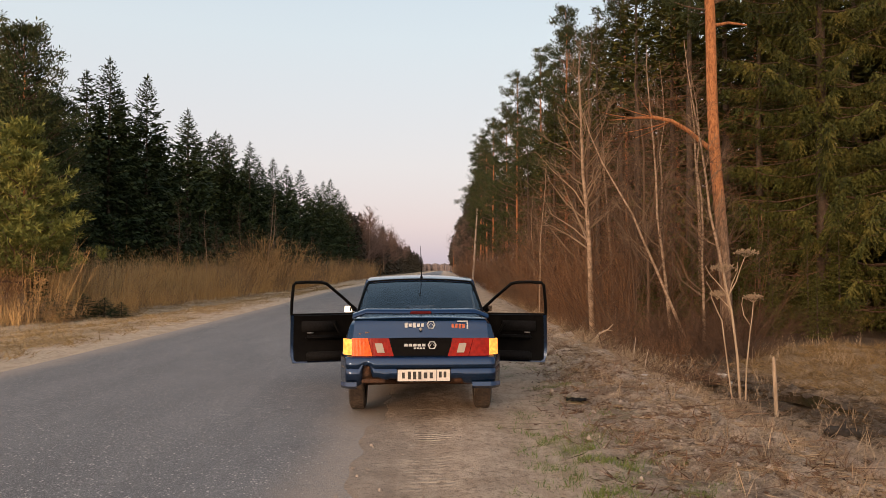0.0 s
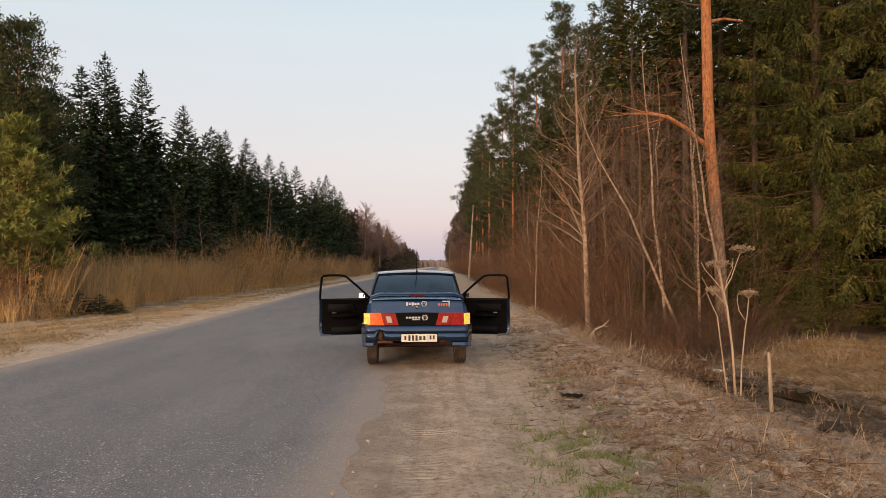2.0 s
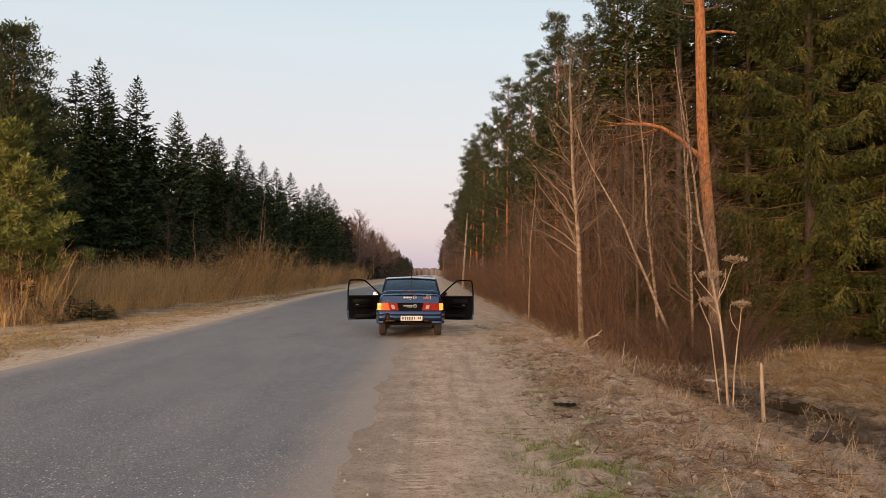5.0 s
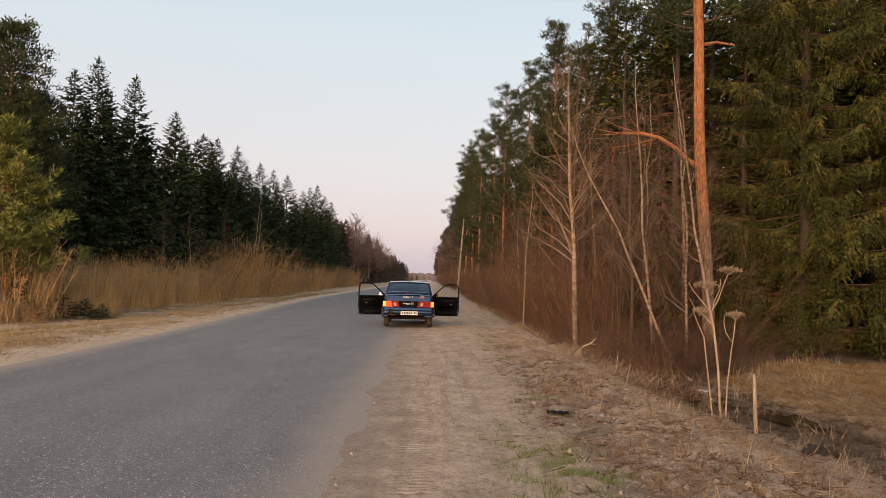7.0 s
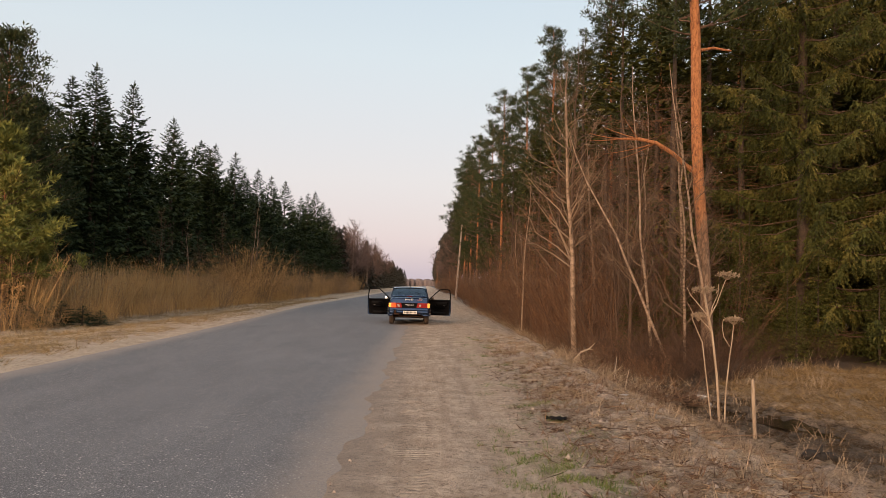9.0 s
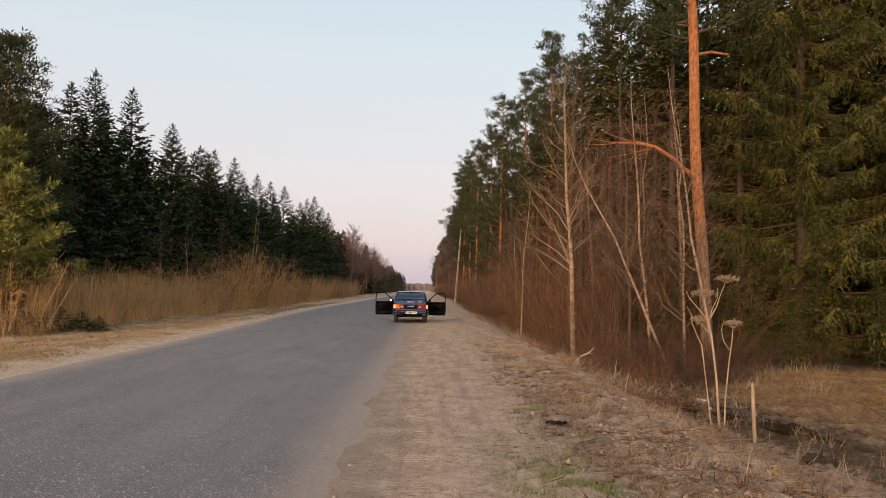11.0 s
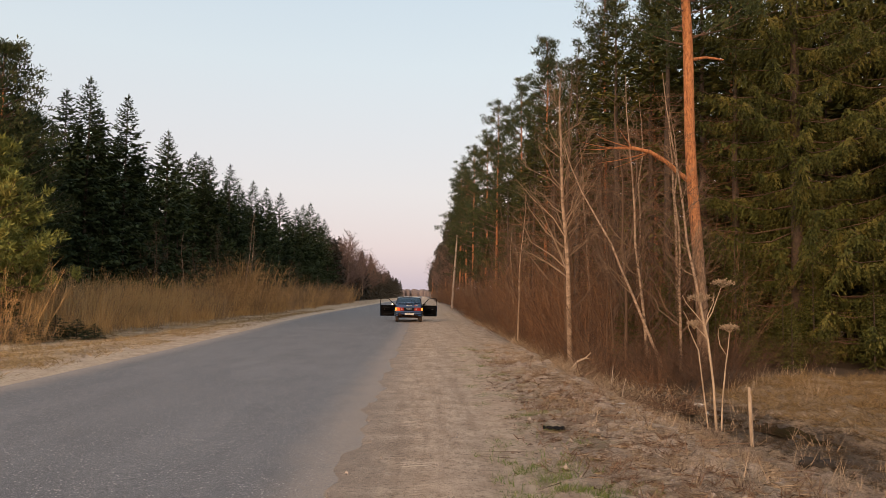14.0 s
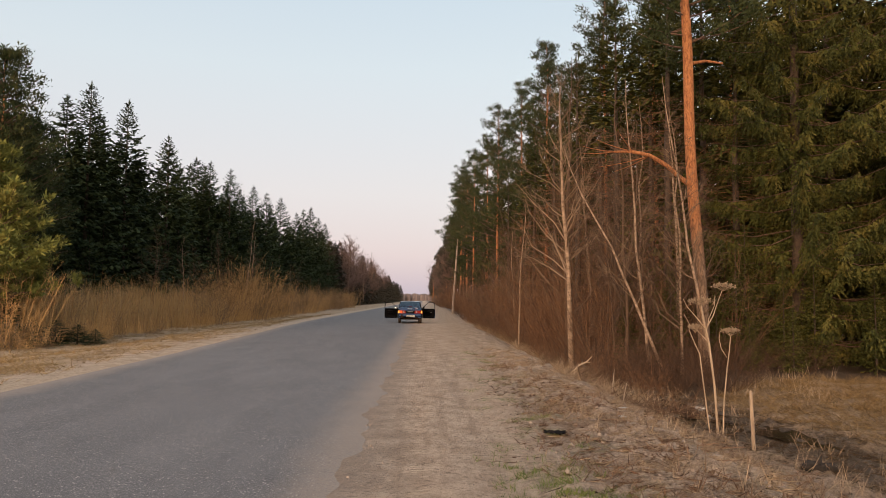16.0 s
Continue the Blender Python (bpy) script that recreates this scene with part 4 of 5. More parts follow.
    blades("green_grass", s, 0.075, 0.0036, 0.7, GRASS, "patch of young green grass in the sand", "grass", 8, 0.045, 12)
    s = patchy(scatter(13, 9500, -14.4, -7.4, 11, 75, 1.5), 0.9, -0.5, 2)
    s = s[s[:, 0] < left_edge(s[:, 1]) - 0.9]
    blades("verge_grass", s, 0.22, 0.006, 1.1, GOLD, "flattened dry grass on the far verge", "grass", 6, 0.14, 14, 0.4)
    s = patchy(scatter(25, 3800, -17.5, -12.9, 20, 90, 1.5), 1.5, -0.1, 8)
    blades("reed_grass", s, 1.0, 0.006, 0.30, REED, "low tan reeds before the wood", "reeds", 8, 0.28, 26)
    s = patchy(scatter(51, 3600, -17.4, -14.0, 27, 54, 1.2), 1.7, -0.3, 3)
    blades("reed_grass", s, 2.2, 0.008, 0.13, PALE_REED, "tall pale tan reeds before the wood", "reeds", 6, 0.22, 52)
    s = scatter(17, 1500, 3.5, 6.6, 19, 60, 1.3)
    blades("verge_grass", s, 0.30, 0.004, 0.9, MATTED, "dry grass along the thicket's foot", "grass", 5, 0.14, 18)
    s = patchy(scatter(55, 1500, 3.3, 5.2, 14.5, 55, 1.5), 0.8, -0.2, 6)
    s[:, 0] += 0.25 * np.sin(0.7 * s[:, 1])
    blades("verge_grass", s, 0.45, 0.0045, 0.8, STRAW, "pale bent grass and stalks before the thicket", "grass", 7, 0.12, 56, 0.45)
    s = patchy(scatter(57, 700, 3.4, 5.0, 13.5, 45, 1.5), 0.7, 0.0, 8)
    blades("fallen_twigs", s, 0.7, 0.006, 1.0, STEM, "broken brushwood lying before the thicket", "twigs", 6, 0.2, 58, 0.6)
    s = scatter(27, 3000, 4.1, 6.2, 7.5, 19.5, 1.0)
    s[:, 0] += 0.16 * np.clip(14 - s[:, 1], 0, 8)
    s = s[np.min([((s[:, 0] - px) / (0.55 * w)) ** 2 + ((s[:, 1] - py) / (1.1 * w)) ** 2 for px, py, w in POOLS], 0) > np.random.RandomState(53).rand(len(s)) * 1.3]
    blades("ditch_grass", s, 0.26, 0.003, 1.1, WET_MAT, "wet matted grass and stalks in the ditch", "grass", 7, 0.12, 28, 0.8)
    s = scatter(29, 90, 4.2, 5.8, 7.5, 17, 1.0)
    blades("ditch_grass", s, 0.4, 0.003, 0.5, STRAW, "pale stalks standing in the ditch", "grass", 6, 0.06, 30)
    # pebbles and clods
    rng = np.random.RandomState(19)
    g = Geo()
    spots = np.concatenate([scatter(20, 900, -0.75, 2.6, 2.6, 14, 1.3), scatter(21, 900, 1.2, 4.4, 3, 16), scatter(22, 500, -9.0, -7.0, 9, 30)])
    tet = np.array([[1, 0, -0.4], [-0.5, 0.87, -0.4], [-0.5, -0.87, -0.4], [0.2, 0.1, 0.75], [-0.35, 0.3, 0.5]])
    for x, y in spots:
        r = 0.006 + (0.014 if x < 1.2 else 0.032) * rng.rand() ** 3
        v = tet * r * rng.uniform(0.7, 1.3, (5, 1))
        a = rng.rand() * 6.283
        v = v @ np.array([[math.cos(a), -math.sin(a), 0], [math.sin(a), math.cos(a), 0], [0, 0, 1]])
        g.add(v + [x, y, float(land(x, y)) + 0.022 + r * 0.1], np.array([[0, 1, 3], [1, 4, 3], [4, 2, 3], [1, 2, 4], [2, 0, 3]]))
    tagged(new("pebbles", g.mesh("pebbles", speckled("pebble_stone", (0.14, 0.11, 0.09), (0.36, 0.30, 0.25), 30, 0.9))), "small stones and clods in the sand", "pebbles", kind="stuff")


def umbel(g, c, r, rng):
    """A flat dried flower head: rays with seed clusters."""
    for k in range(16):
        a, q = k * 2.4, r * math.sqrt((k + 0.5) / 16)
        e = np.array(c) + [q * math.cos(a), q * math.sin(a), 0.055 - 0.25 * q * q / r]
        g.tube([np.array(c) - [0, 0, 0.05], e], [0.003, 0.002], 3)
        m = 16
        b = np.repeat(e[None, :], m, 0) + rng.normal(0, 0.012, (m, 3))
        d = unit(rng.normal(0, 1, (m, 3)) + [0, 0, 0.6])
        g.kites(b, b + d * 0.035, unit(np.cross(d, rng.normal(0, 1, (m, 3)))), np.full(m, 0.011))


def build_hogweed(x, y, scale=1.0, turn=0.0):
    rng = np.random.RandomState(31)
    plant = tagged(new("dried_hogweed"), "tall dried hogweed with pale stalks and umbels", "weed")
    stalks = [
        ([(0, 0, -0.05), (-0.04, 0, 0.7), (-0.12, 0, 1.4), (-0.20, 0.02, 1.82), (-0.24, 0.02, 2.02)], 0.034),
        ([(-0.10, 0.05, -0.05), (-0.17, 0.05, 0.55), (-0.25, 0.06, 1.25), (-0.32, 0.06, 1.40), (-0.42, 0.04, 1.62)], 0.020),
        ([(0.06, -0.04, -0.05), (0.08, -0.04, 0.5), (0.14, -0.04, 1.05), (0.18, -0.04, 1.32), (0.20, -0.04, 1.54)], 0.022),
        ([(-0.17, 0.02, 1.62), (-0.05, 0.0, 1.85), (0.02, 0.0, 2.05), (0.09, 0, 2.23)], 0.016),
        ([(-0.18, 0.02, 1.66), (-0.32, 0.0, 1.82), (-0.46, 0.0, 1.98), (-0.52, 0, 2.10)], 0.014),
        ([(-0.14, 0.02, 1.45), (-0.28, 0.03, 1.60), (-0.40, 0.03, 1.68), (-0.50, 0.02, 1.86)], 0.013),
        ([(-0.15, 0.02, 1.62), (-0.12, 0.0, 1.80), (-0.03, 0.0, 2.0), (-0.02, 0, 2.16)], 0.013),
        ([(0.14, -0.04, 1.2), (0.05, -0.04, 1.34), (0.02, -0.04, 1.50), (0.04, -0.04, 1.62)], 0.012),
    ]
    bark = speckled("dried_stalk", (0.20, 0.145, 0.095), (0.42, 0.325, 0.23), 5, 0.8, bump=0.004, stretch=(3, 3, 0.5))
    head = speckled("dried_seed_head", (0.16, 0.115, 0.075), (0.33, 0.25, 0.17), 14, 0.9)
    for pts, r in stalks:
        g = Geo()
        g.tube(pts, np.linspace(r * 0.64, r * 0.30, len(pts)), 8)
        part("stalk", g, bark, plant, smooth=True)
    for c, r in (((-0.24, 0.02, 2.05), 0.20), ((0.12, 0, 2.28), 0.17), ((0.20, -0.04, 1.58), 0.13), ((-0.30, 0.1, 1.62), 0.10)):
        g = Geo()
        umbel(g, c, r, rng)
        part("umbel", g, head, plant, "grey-brown dried umbel")
    plant.matrix_basis = pose(x, y, float(land(x, y)), 0, 0, turn) @ Matrix.Scale(scale, 4)


def build_clutter():
    rng = np.random.RandomState(41)
    wood = speckled("weathered_wood", (0.20, 0.145, 0.10), (0.40, 0.31, 0.22), 7, 0.85, bump=0.006, stretch=(3, 3, 0.5))
    g = Geo()
    g.tube([(0.015, 0, -0.1), (0.0, 0, 0.3), (-0.01, 0.005, 0.6), (-0.02, 0, 0.84), (-0.022, 0, 0.87)], [0.030, 0.028, 0.027, 0.023, 0.010], 7)
    ob = tagged(new("wooden_stake", g.mesh("wooden_stake", wood, True)), "short pale wooden stake standing in the ditch", "stake")
    ob.matrix_basis = pose(4.72, 10.5, float(land(4.72, 10.5)))
    # black rag
    P = np.array([[(0.13 * u, 0.055 * v, 0.012 + 0.018 * abs(math.sin(5 * u + 2 * v)) + 0.012 * math.cos(4 * v)) for v in np.linspace(-1, 1, 7)] for u in np.linspace(-1, 1, 11)])
    g = Geo()
    sheet(g, P, 0.006)
    ob = tagged(new("black_rag", g.mesh("black_rag", CLOTH, True)), "crumpled black scrap lying on the sand", "rag")
    ob.matrix_basis = pose(1.55, 8.66, float(land(1.55, 8.66)) + 0.024, 0, 0, -8)
    # pale crooked branch by the thicket
    g = Geo()
    g.tube([(0, 0, 0), (0.03, 0, 0.16), (0.14, 0.05, 0.30), (0.34, 0.08, 0.38), (0.48, 0.08, 0.52)], [0.03, 0.03, 0.026, 0.02, 0.010], 7)
    g.tube([(0.34, 0.08, 0.38), (0.46, 0.05, 0.36)], [0.014, 0.006], 5)
    ob = tagged(new("fallen_branch", g.mesh("fallen_branch", wood, True)), "bare crooked pale branch sticking from the bank", "branch", "fallen branches")
    ob.matrix_basis = pose(3.66, 17.9, float(land(3.66, 17.9)) - 0.02)
    for x, y, a, l, up in ((3.9, 15.2, 70, 0.8, 35), (3.7, 13.6, 60, 0.5, 50), (3.4, 8.0, 100, 0.5, 4)):
        g = Geo()
        g.tube([(0, 0, 0), (l * 0.5, rng.normal(0, 0.03), rng.normal(0.02, 0.01)), (l, 0, 0.01)], [0.012, 0.010, 0.005], 6)
        ob = tagged(new("fallen_branch", g.mesh("fallen_branch", wood, True)), "thin dry stick lying on the bank", "branch", "fallen branches")
        ob.matrix_basis = pose(x, y, float(land(x, y)) + 0.012, 0, -up, a)
    # charred log in the ditch
    g = Geo()
    u = np.linspace(0, 1, 7)
    g.tube(np.column_stack([0.42 * u, 0.04 * np.sin(5 * u), 0.02 * np.sin(9 * u)]), [0.03, 0.075, 0.085, 0.08, 0.085, 0.07, 0.03], 10)
    g.tube([(0.2, 0, 0.05), (0.24, 0.05, 0.16)], [0.03, 0.012], 6)
    char = speckled("charred_wood", (0.008, 0.007, 0.006), (0.035, 0.027, 0.021), 14, 0.9, bump=0.012, stretch=(0.5, 3, 3))
    ob = tagged(new("charred_log", g.mesh("charred_log", char, True)), "short blackened log lying in the wet ditch", "log")
    ob.matrix_basis = pose(4.75, 9.2, float(land(4.9, 9.2)) + 0.06, 0, 0, -12)
    # litter in the ditch
    white = speckled("dirty_white_plastic", (0.28, 0.27, 0.25), (0.52, 0.50, 0.47), 9, 0.5)
    for x, y, l, r, a in ((5.25, 14.6, 0.26, 0.04, 10), (5.5, 14.5, 0.22, 0.038, -25), (5.22, 13.4, 0.12, 0.03, 60), (4.75, 14.9, 0.10, 0.03, 0)):
        g = Geo()
        spun(g, [(-l / 2, 0.001), (-l / 2, r * 0.9), (-l * 0.3, r), (l * 0.15, r), (l * 0.35, r * 0.45), (l / 2, r * 0.35), (l / 2, 0.001)], 12)
        ob = tagged(new("plastic_bottle", g.mesh("plastic_bottle", white, True)), "crushed whitish plastic bottle in the ditch", "bottle", "litter in the ditch")
        ob.matrix_basis = pose(x, y, float(land(x, y)) + r * 0.9, 0, 0, a)
    for x, y in ((3.2, 13.4), (3.05, 11.3), (2.7, 15.0), (2.75, 10.2), (2.5, 12.9)):
        P = np.array([[(0.07 * u, 0.05 * v, 0.01 + 0.016 * abs(math.sin(4 * u + 3 * v + x))) for v in np.linspace(-1, 1, 5)] for u in np.linspace(-1, 1, 6)])
        g = Geo()
        sheet(g, P, 0.003)
        ob = tagged(new("paper_scrap", g.mesh("paper_scrap", white, True)), "small crumpled pale paper scrap on the bank", "litter", "scraps on the bank")
        ob.matrix_basis = pose(x, y, float(land(x, y)) + 0.015, 0, 0, rng.uniform(0, 360))
    # pools in the ditch
    a = np.linspace(0, 2 * math.pi, 33)[:-1]
    water = Nodes("ditch_water", 0.06, 0.0, 0.5).color((0.012, 0.010, 0.008))
    water.bump(water.noise(9, 3), 0.004)
    for px, py, w in POOLS:
        r = 1 + 0.18 * np.sin(3 * a + px) + 0.1 * np.sin(7 * a)
        g = Geo()
        g.add(np.column_stack([0.42 * w * r * np.cos(a), 1.15 * w * r * np.sin(a), 0 * a]), np.arange(32)[None, :])
        ob = tagged(new("ditch_water", g.mesh("ditch_water", water.mat)), "still dark water in the ditch", "water", kind="structure")
        ob.matrix_basis = pose(px, py, -0.515, 0, 0, 8)
    # utility pole
    pole = tagged(new("utility_pole"), "leaning grey wooden pole beside the road", "pole")
    g = Geo()
    g.tube([(0, 0, -0.5), (0, 0, 4.5), (0, 0, 9.7)], [0.14, 0.12, 0.095], 10)
    part("post", g, speckled("pole_wood", (0.24, 0.19, 0.155), (0.40, 0.32, 0.26), 3, 0.9, stretch=(3, 3, 0.4)), pole, smooth=True)
    for z in (9.3, 9.0):
        g = Geo()
        g.tube([(0.09, 0, z), (0.2, 0, z), (0.2, 0, z + 0.12)], [0.012, 0.012, 0.03], 6)
        part("bracket", g, RUST, pole)
    pole.matrix_basis = pose(3.72, 94, float(land(3.72, 94)), 0, 3.6, 0)
    # the wood that closes the road far away, distance haze painted into its colour
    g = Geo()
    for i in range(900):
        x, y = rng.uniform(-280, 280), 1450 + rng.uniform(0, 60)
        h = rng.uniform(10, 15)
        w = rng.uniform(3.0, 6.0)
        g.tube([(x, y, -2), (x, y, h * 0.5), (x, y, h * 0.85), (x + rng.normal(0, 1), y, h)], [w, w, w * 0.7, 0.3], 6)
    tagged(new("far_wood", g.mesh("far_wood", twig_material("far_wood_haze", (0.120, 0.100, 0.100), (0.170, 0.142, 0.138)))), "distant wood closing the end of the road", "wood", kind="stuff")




# ---- the car ----
def paint_material():
    n = Nodes("dark_blue_paint", 0.32, 0.75, 0.3)
    dust = n.math('MULTIPLY', n.ramp(n.noise(2.2, 6, 0.7), 0.38, 0.7), n.ramp(n.axis(2), 0.2, 0.6, 0.14, 0.03))
    flake = n.mix(n.noise(300, 1), (0.004, 0.021, 0.062), (0.008, 0.034, 0.092))
    n.color(n.mix(dust, flake, (0.17, 0.13, 0.10)))
    n.rough(n.ramp(dust, 0.0, 0.5, 0.20, 0.7))
    n.b.inputs["Coat Weight"].default_value = 0.55
    n.b.inputs["Coat Roughness"].default_value = 0.06
    return n.mat


def glow_lens(name, color, glow, strength):
    n = Nodes(name, 0.22, 0.0, 0.12)
    rib = n.node("ShaderNodeTexWave", Scale=22.0)
    rib.bands_direction = 'X'
    n.t.links.new(n.co.outputs["Object"], rib.inputs["Vector"])
    n.color(color)
    n.bump(rib.outputs["Fac"], 0.0005)
    if strength:
        n.b.inputs["Emission Color"].default_value = (*glow, 1)
        n.t.links.new(n.ramp(n.noise(22, 2), 0.3, 0.7, 0.65 * strength, 1.35 * strength), n.b.inputs["Emission Strength"])
    return n.mat


def tinted_glass():
    n = Nodes("tinted_glass", 0.02, 0.0, 0.5)
    n.color((0.13, 0.165, 0.20))
    n.b.inputs["Transmission Weight"].default_value = 1.0
    n.b.inputs["IOR"].default_value = 1.45
    return n.mat


PAINT = paint_material()
TRIM = speckled("black_plastic", (0.0020, 0.0020, 0.0024), (0.0055, 0.0053, 0.0053), 9, 0.5, bump=0.002, spec=0.04)
CLOTH = speckled("dark_seat_cloth", (0.004, 0.004, 0.0045), (0.011, 0.011, 0.0115), 40, 0.95, bump=0.003, spec=0.1)
RUBBER = speckled("dusty_tyre_rubber", (0.018, 0.015, 0.013), (0.075, 0.054, 0.040), 7, 0.9, bump=0.006)
RUST = speckled("rusty_steel", (0.030, 0.017, 0.011), (0.105, 0.052, 0.030), 12, 0.9, 0.2, bump=0.006)
FLAKED = speckled("flaked_rust", (0.075, 0.042, 0.030), (0.230, 0.130, 0.085), 60, 0.9, bump=0.003)
STEEL = speckled("grey_wheel_steel", (0.16, 0.155, 0.15), (0.32, 0.31, 0.30), 9, 0.5, 0.6)
WHITE = speckled("white_plate_enamel", (0.46, 0.44, 0.41), (0.60, 0.58, 0.54), 8, 0.45)
BLACK = speckled("black_plate_ink", (0.012, 0.012, 0.012), (0.03, 0.03, 0.03), 20, 0.5)
STICKER = speckled("white_vinyl", (0.36, 0.37, 0.38), (0.52, 0.53, 0.54), 20, 0.5)
ORANGE = speckled("orange_vinyl", (0.34, 0.07, 0.03), (0.48, 0.12, 0.05), 20, 0.5)
GLASS = tinted_glass()
RED_LENS = glow_lens("red_lens", (0.10, 0.0025, 0.002), (1.0, 0.03, 0.008), 0.17)
BRAKE_LENS = glow_lens("dark_red_lens", (0.07, 0.006, 0.008), (1, 0, 0), 0.0)
AMBER_LENS = glow_lens("amber_lens", (0.30, 0.03, 0.006), (1.0, 0.13, 0.012), 0.6)
LIT_LENS = glow_lens("lit_amber_lens", (0.6, 0.2, 0.03), (1.0, 0.38, 0.065), 1.3)
CLEAR_LENS = glow_lens("clear_lens", (0.30, 0.26, 0.22), (1, 1, 1), 0.0)
MIRROR = Nodes("mirror_glass", 0.02, 1.0).color((0.85, 0.87, 0.88)).mat


def grid_faces(m, n):
    i = np.arange(m - 1)[:, None] * n + np.arange(n - 1)[None, :]
    return i.reshape(-1, 1) + np.array([[0, 1, n + 1, n]])


def sheet(g, P, thick):
    """A curved panel with thickness: a grid of points pushed back along its normals, closed round the rim."""
    P = np.asarray(P, float)
    m, n = P.shape[:2]
    du, dv = np.gradient(P, axis=0), np.gradient(P, axis=1)
    Q = P - unit(np.cross(du, dv)) * thick
    f = grid_faces(m, n)
    g.add(P, f[:, ::-1])
    g.add(Q, f)
    rim = np.concatenate([P[0, :], P[1:, -1], P[-1, -2::-1], P[-2:0:-1, 0]])
    rim2 = np.concatenate([Q[0, :], Q[1:, -1], Q[-1, -2::-1], Q[-2:0:-1, 0]])
    k = len(rim)
    i = np.arange(k)[:, None]
    j = (i + 1) % k
    g.add(np.concatenate([rim, rim2]), np.concatenate([i, j, j + k, i + k], 1))


def block(g, c, s, round_=0.15):
    """A box with rounded edges."""
    bm = bmesh.new()
    bmesh.ops.create_cube(bm, size=1, matrix=Matrix.Diagonal((*s, 1)))
    bmesh.ops.bevel(bm, geom=bm.edges[:], offset=min(s) * round_, segments=2, affect='EDGES', clamp_overlap=True)
    bm.verts.ensure_lookup_table()
    base = [tuple(Vector(c) + v.co) for v in bm.verts]
    g.v.append(np.array(base))
    for f in bm.faces:
        g.f.append(np.array([[v.index + g.n for v in f.verts]]))
    g.n += len(base)
    bm.free()


def spun(g, profile, segs):
    """A body of revolution round x from (x, radius) pairs."""
    a = np.arange(segs) * 2 * math.pi / segs
    pr = np.asarray(profile, float)
    v = np.stack([np.repeat(pr[:, :1], segs, 1), pr[:, 1:] * np.cos(a)[None, :], pr[:, 1:] * np.sin(a)[None, :]], -1)
    m = len(pr)
    k, j = np.arange(m - 1)[:, None] * segs, np.arange(segs)[None, :]
    g.add(v, np.stack([k + j, k + (j + 1) % segs, k + segs + (j + 1) % segs, k + segs + j], -1).reshape(-1, 4))


def part(name, g, material, parent, label="", smooth=False):
    return child(name, g.mesh(name, material, smooth), parent, label)


REAR, FRONT = -0.655, 3.55
AXLES = (0.0, 2.46)


def half_width(y, z):
    prof = np.interp(z, [0.2, 0.30, 0.45, 0.62, 0.80, 0.93, 1.04], [0.74, 0.785, 0.812, 0.815, 0.800, 0.765, 0.69])
    ends = np.interp(y, [REAR, -0.55, -0.2, 0.3, 2.4, 3.1, FRONT], [0.955, 0.98, 0.995, 1.0, 1.0, 0.965, 0.87])
    return prof * ends


def deck(y):
    return float(np.interp(y, [REAR, -0.60, -0.5, 0.25, 0.35, 2.3, 2.4, 3.0, 3.4, FRONT], [0.84, 0.97, 1.02, 1.045, 0.95, 0.95, 0.965, 0.91, 0.82, 0.72]))


def car_body(car):
    ys = np.unique(np.round(np.concatenate([np.linspace(REAR, FRONT, 48), *[a + np.linspace(-0.36, 0.36, 25) for a in AXLES], [1.02, 2.02]]), 4))
    levels = np.array([0.0, 0.2, 0.4, 0.6, 0.8, 1.0])
    rows = []
    for y in ys:
        low = 0.22 if y > -0.36 else 0.40
        for a in AXLES:
            if abs(y - a) < 0.345:
                low = max(low, 0.285 + math.sqrt(0.345 ** 2 - (y - a) ** 2))
        top = deck(y)
        zs = low + (top - 0.03 - low) * levels
        side = [(-half_width(y, z), z) for z in zs]
        crown = [(-0.62 * half_width(y, top), top + 0.005), (0, top + 0.015)]
        half = side + crown
        rows.append([(x, y, z) for x, z in half] + [(-x, y, z) for x, z in reversed(half[:-1])])
    P = np.array(rows)
    n = P.shape[1]
    g = Geo()
    f = grid_faces(len(ys), n)
    keep = []
    for k, q in enumerate(f):
        i, j = k // (n - 1), k % (n - 1)
        yc = (ys[i] + ys[i + 1]) / 2
        side = j < 5 or j >= n - 6
        cabin = 0.33 < yc < 2.32
        doorway = 1.02 < yc < 2.02 and 0 < (j if j < 7 else n - 2 - j) < 6
        if (not side and cabin) or doorway:
            continue
        keep.append(q)
    g.add(P, np.array(keep))
    for i, sgn in ((0, 1), (len(ys) - 1, -1)):
        ring = P[i]
        c = ring.mean(0)
        k = np.arange(n - 1)[:, None]
        g.add(np.concatenate([ring, [c]]), np.concatenate([k, k + 1, np.full_like(k, n)], 1))
    part("body", g, PAINT, car, "dusty dark blue body shell", True)
    # floor and underside; the near-black material stands in for shade under the car
    u = Geo()
    block(u, (0, 1.85, 0.27), (1.30, 3.1, 0.10), 0.1)
    block(u, (0, -0.25, 0.46), (1.0, 0.5, 0.16), 0.1)
    part("underbody", u, TRIM, car, "underside coloured near-black for the shade beneath the car")
    ax = Geo()
    ax.tube([(-0.62, 0, 0.285), (0, 0, 0.30), (0.62, 0, 0.285)], [0.035] * 3, 8)
    part("rear_axle", ax, RUST, car)


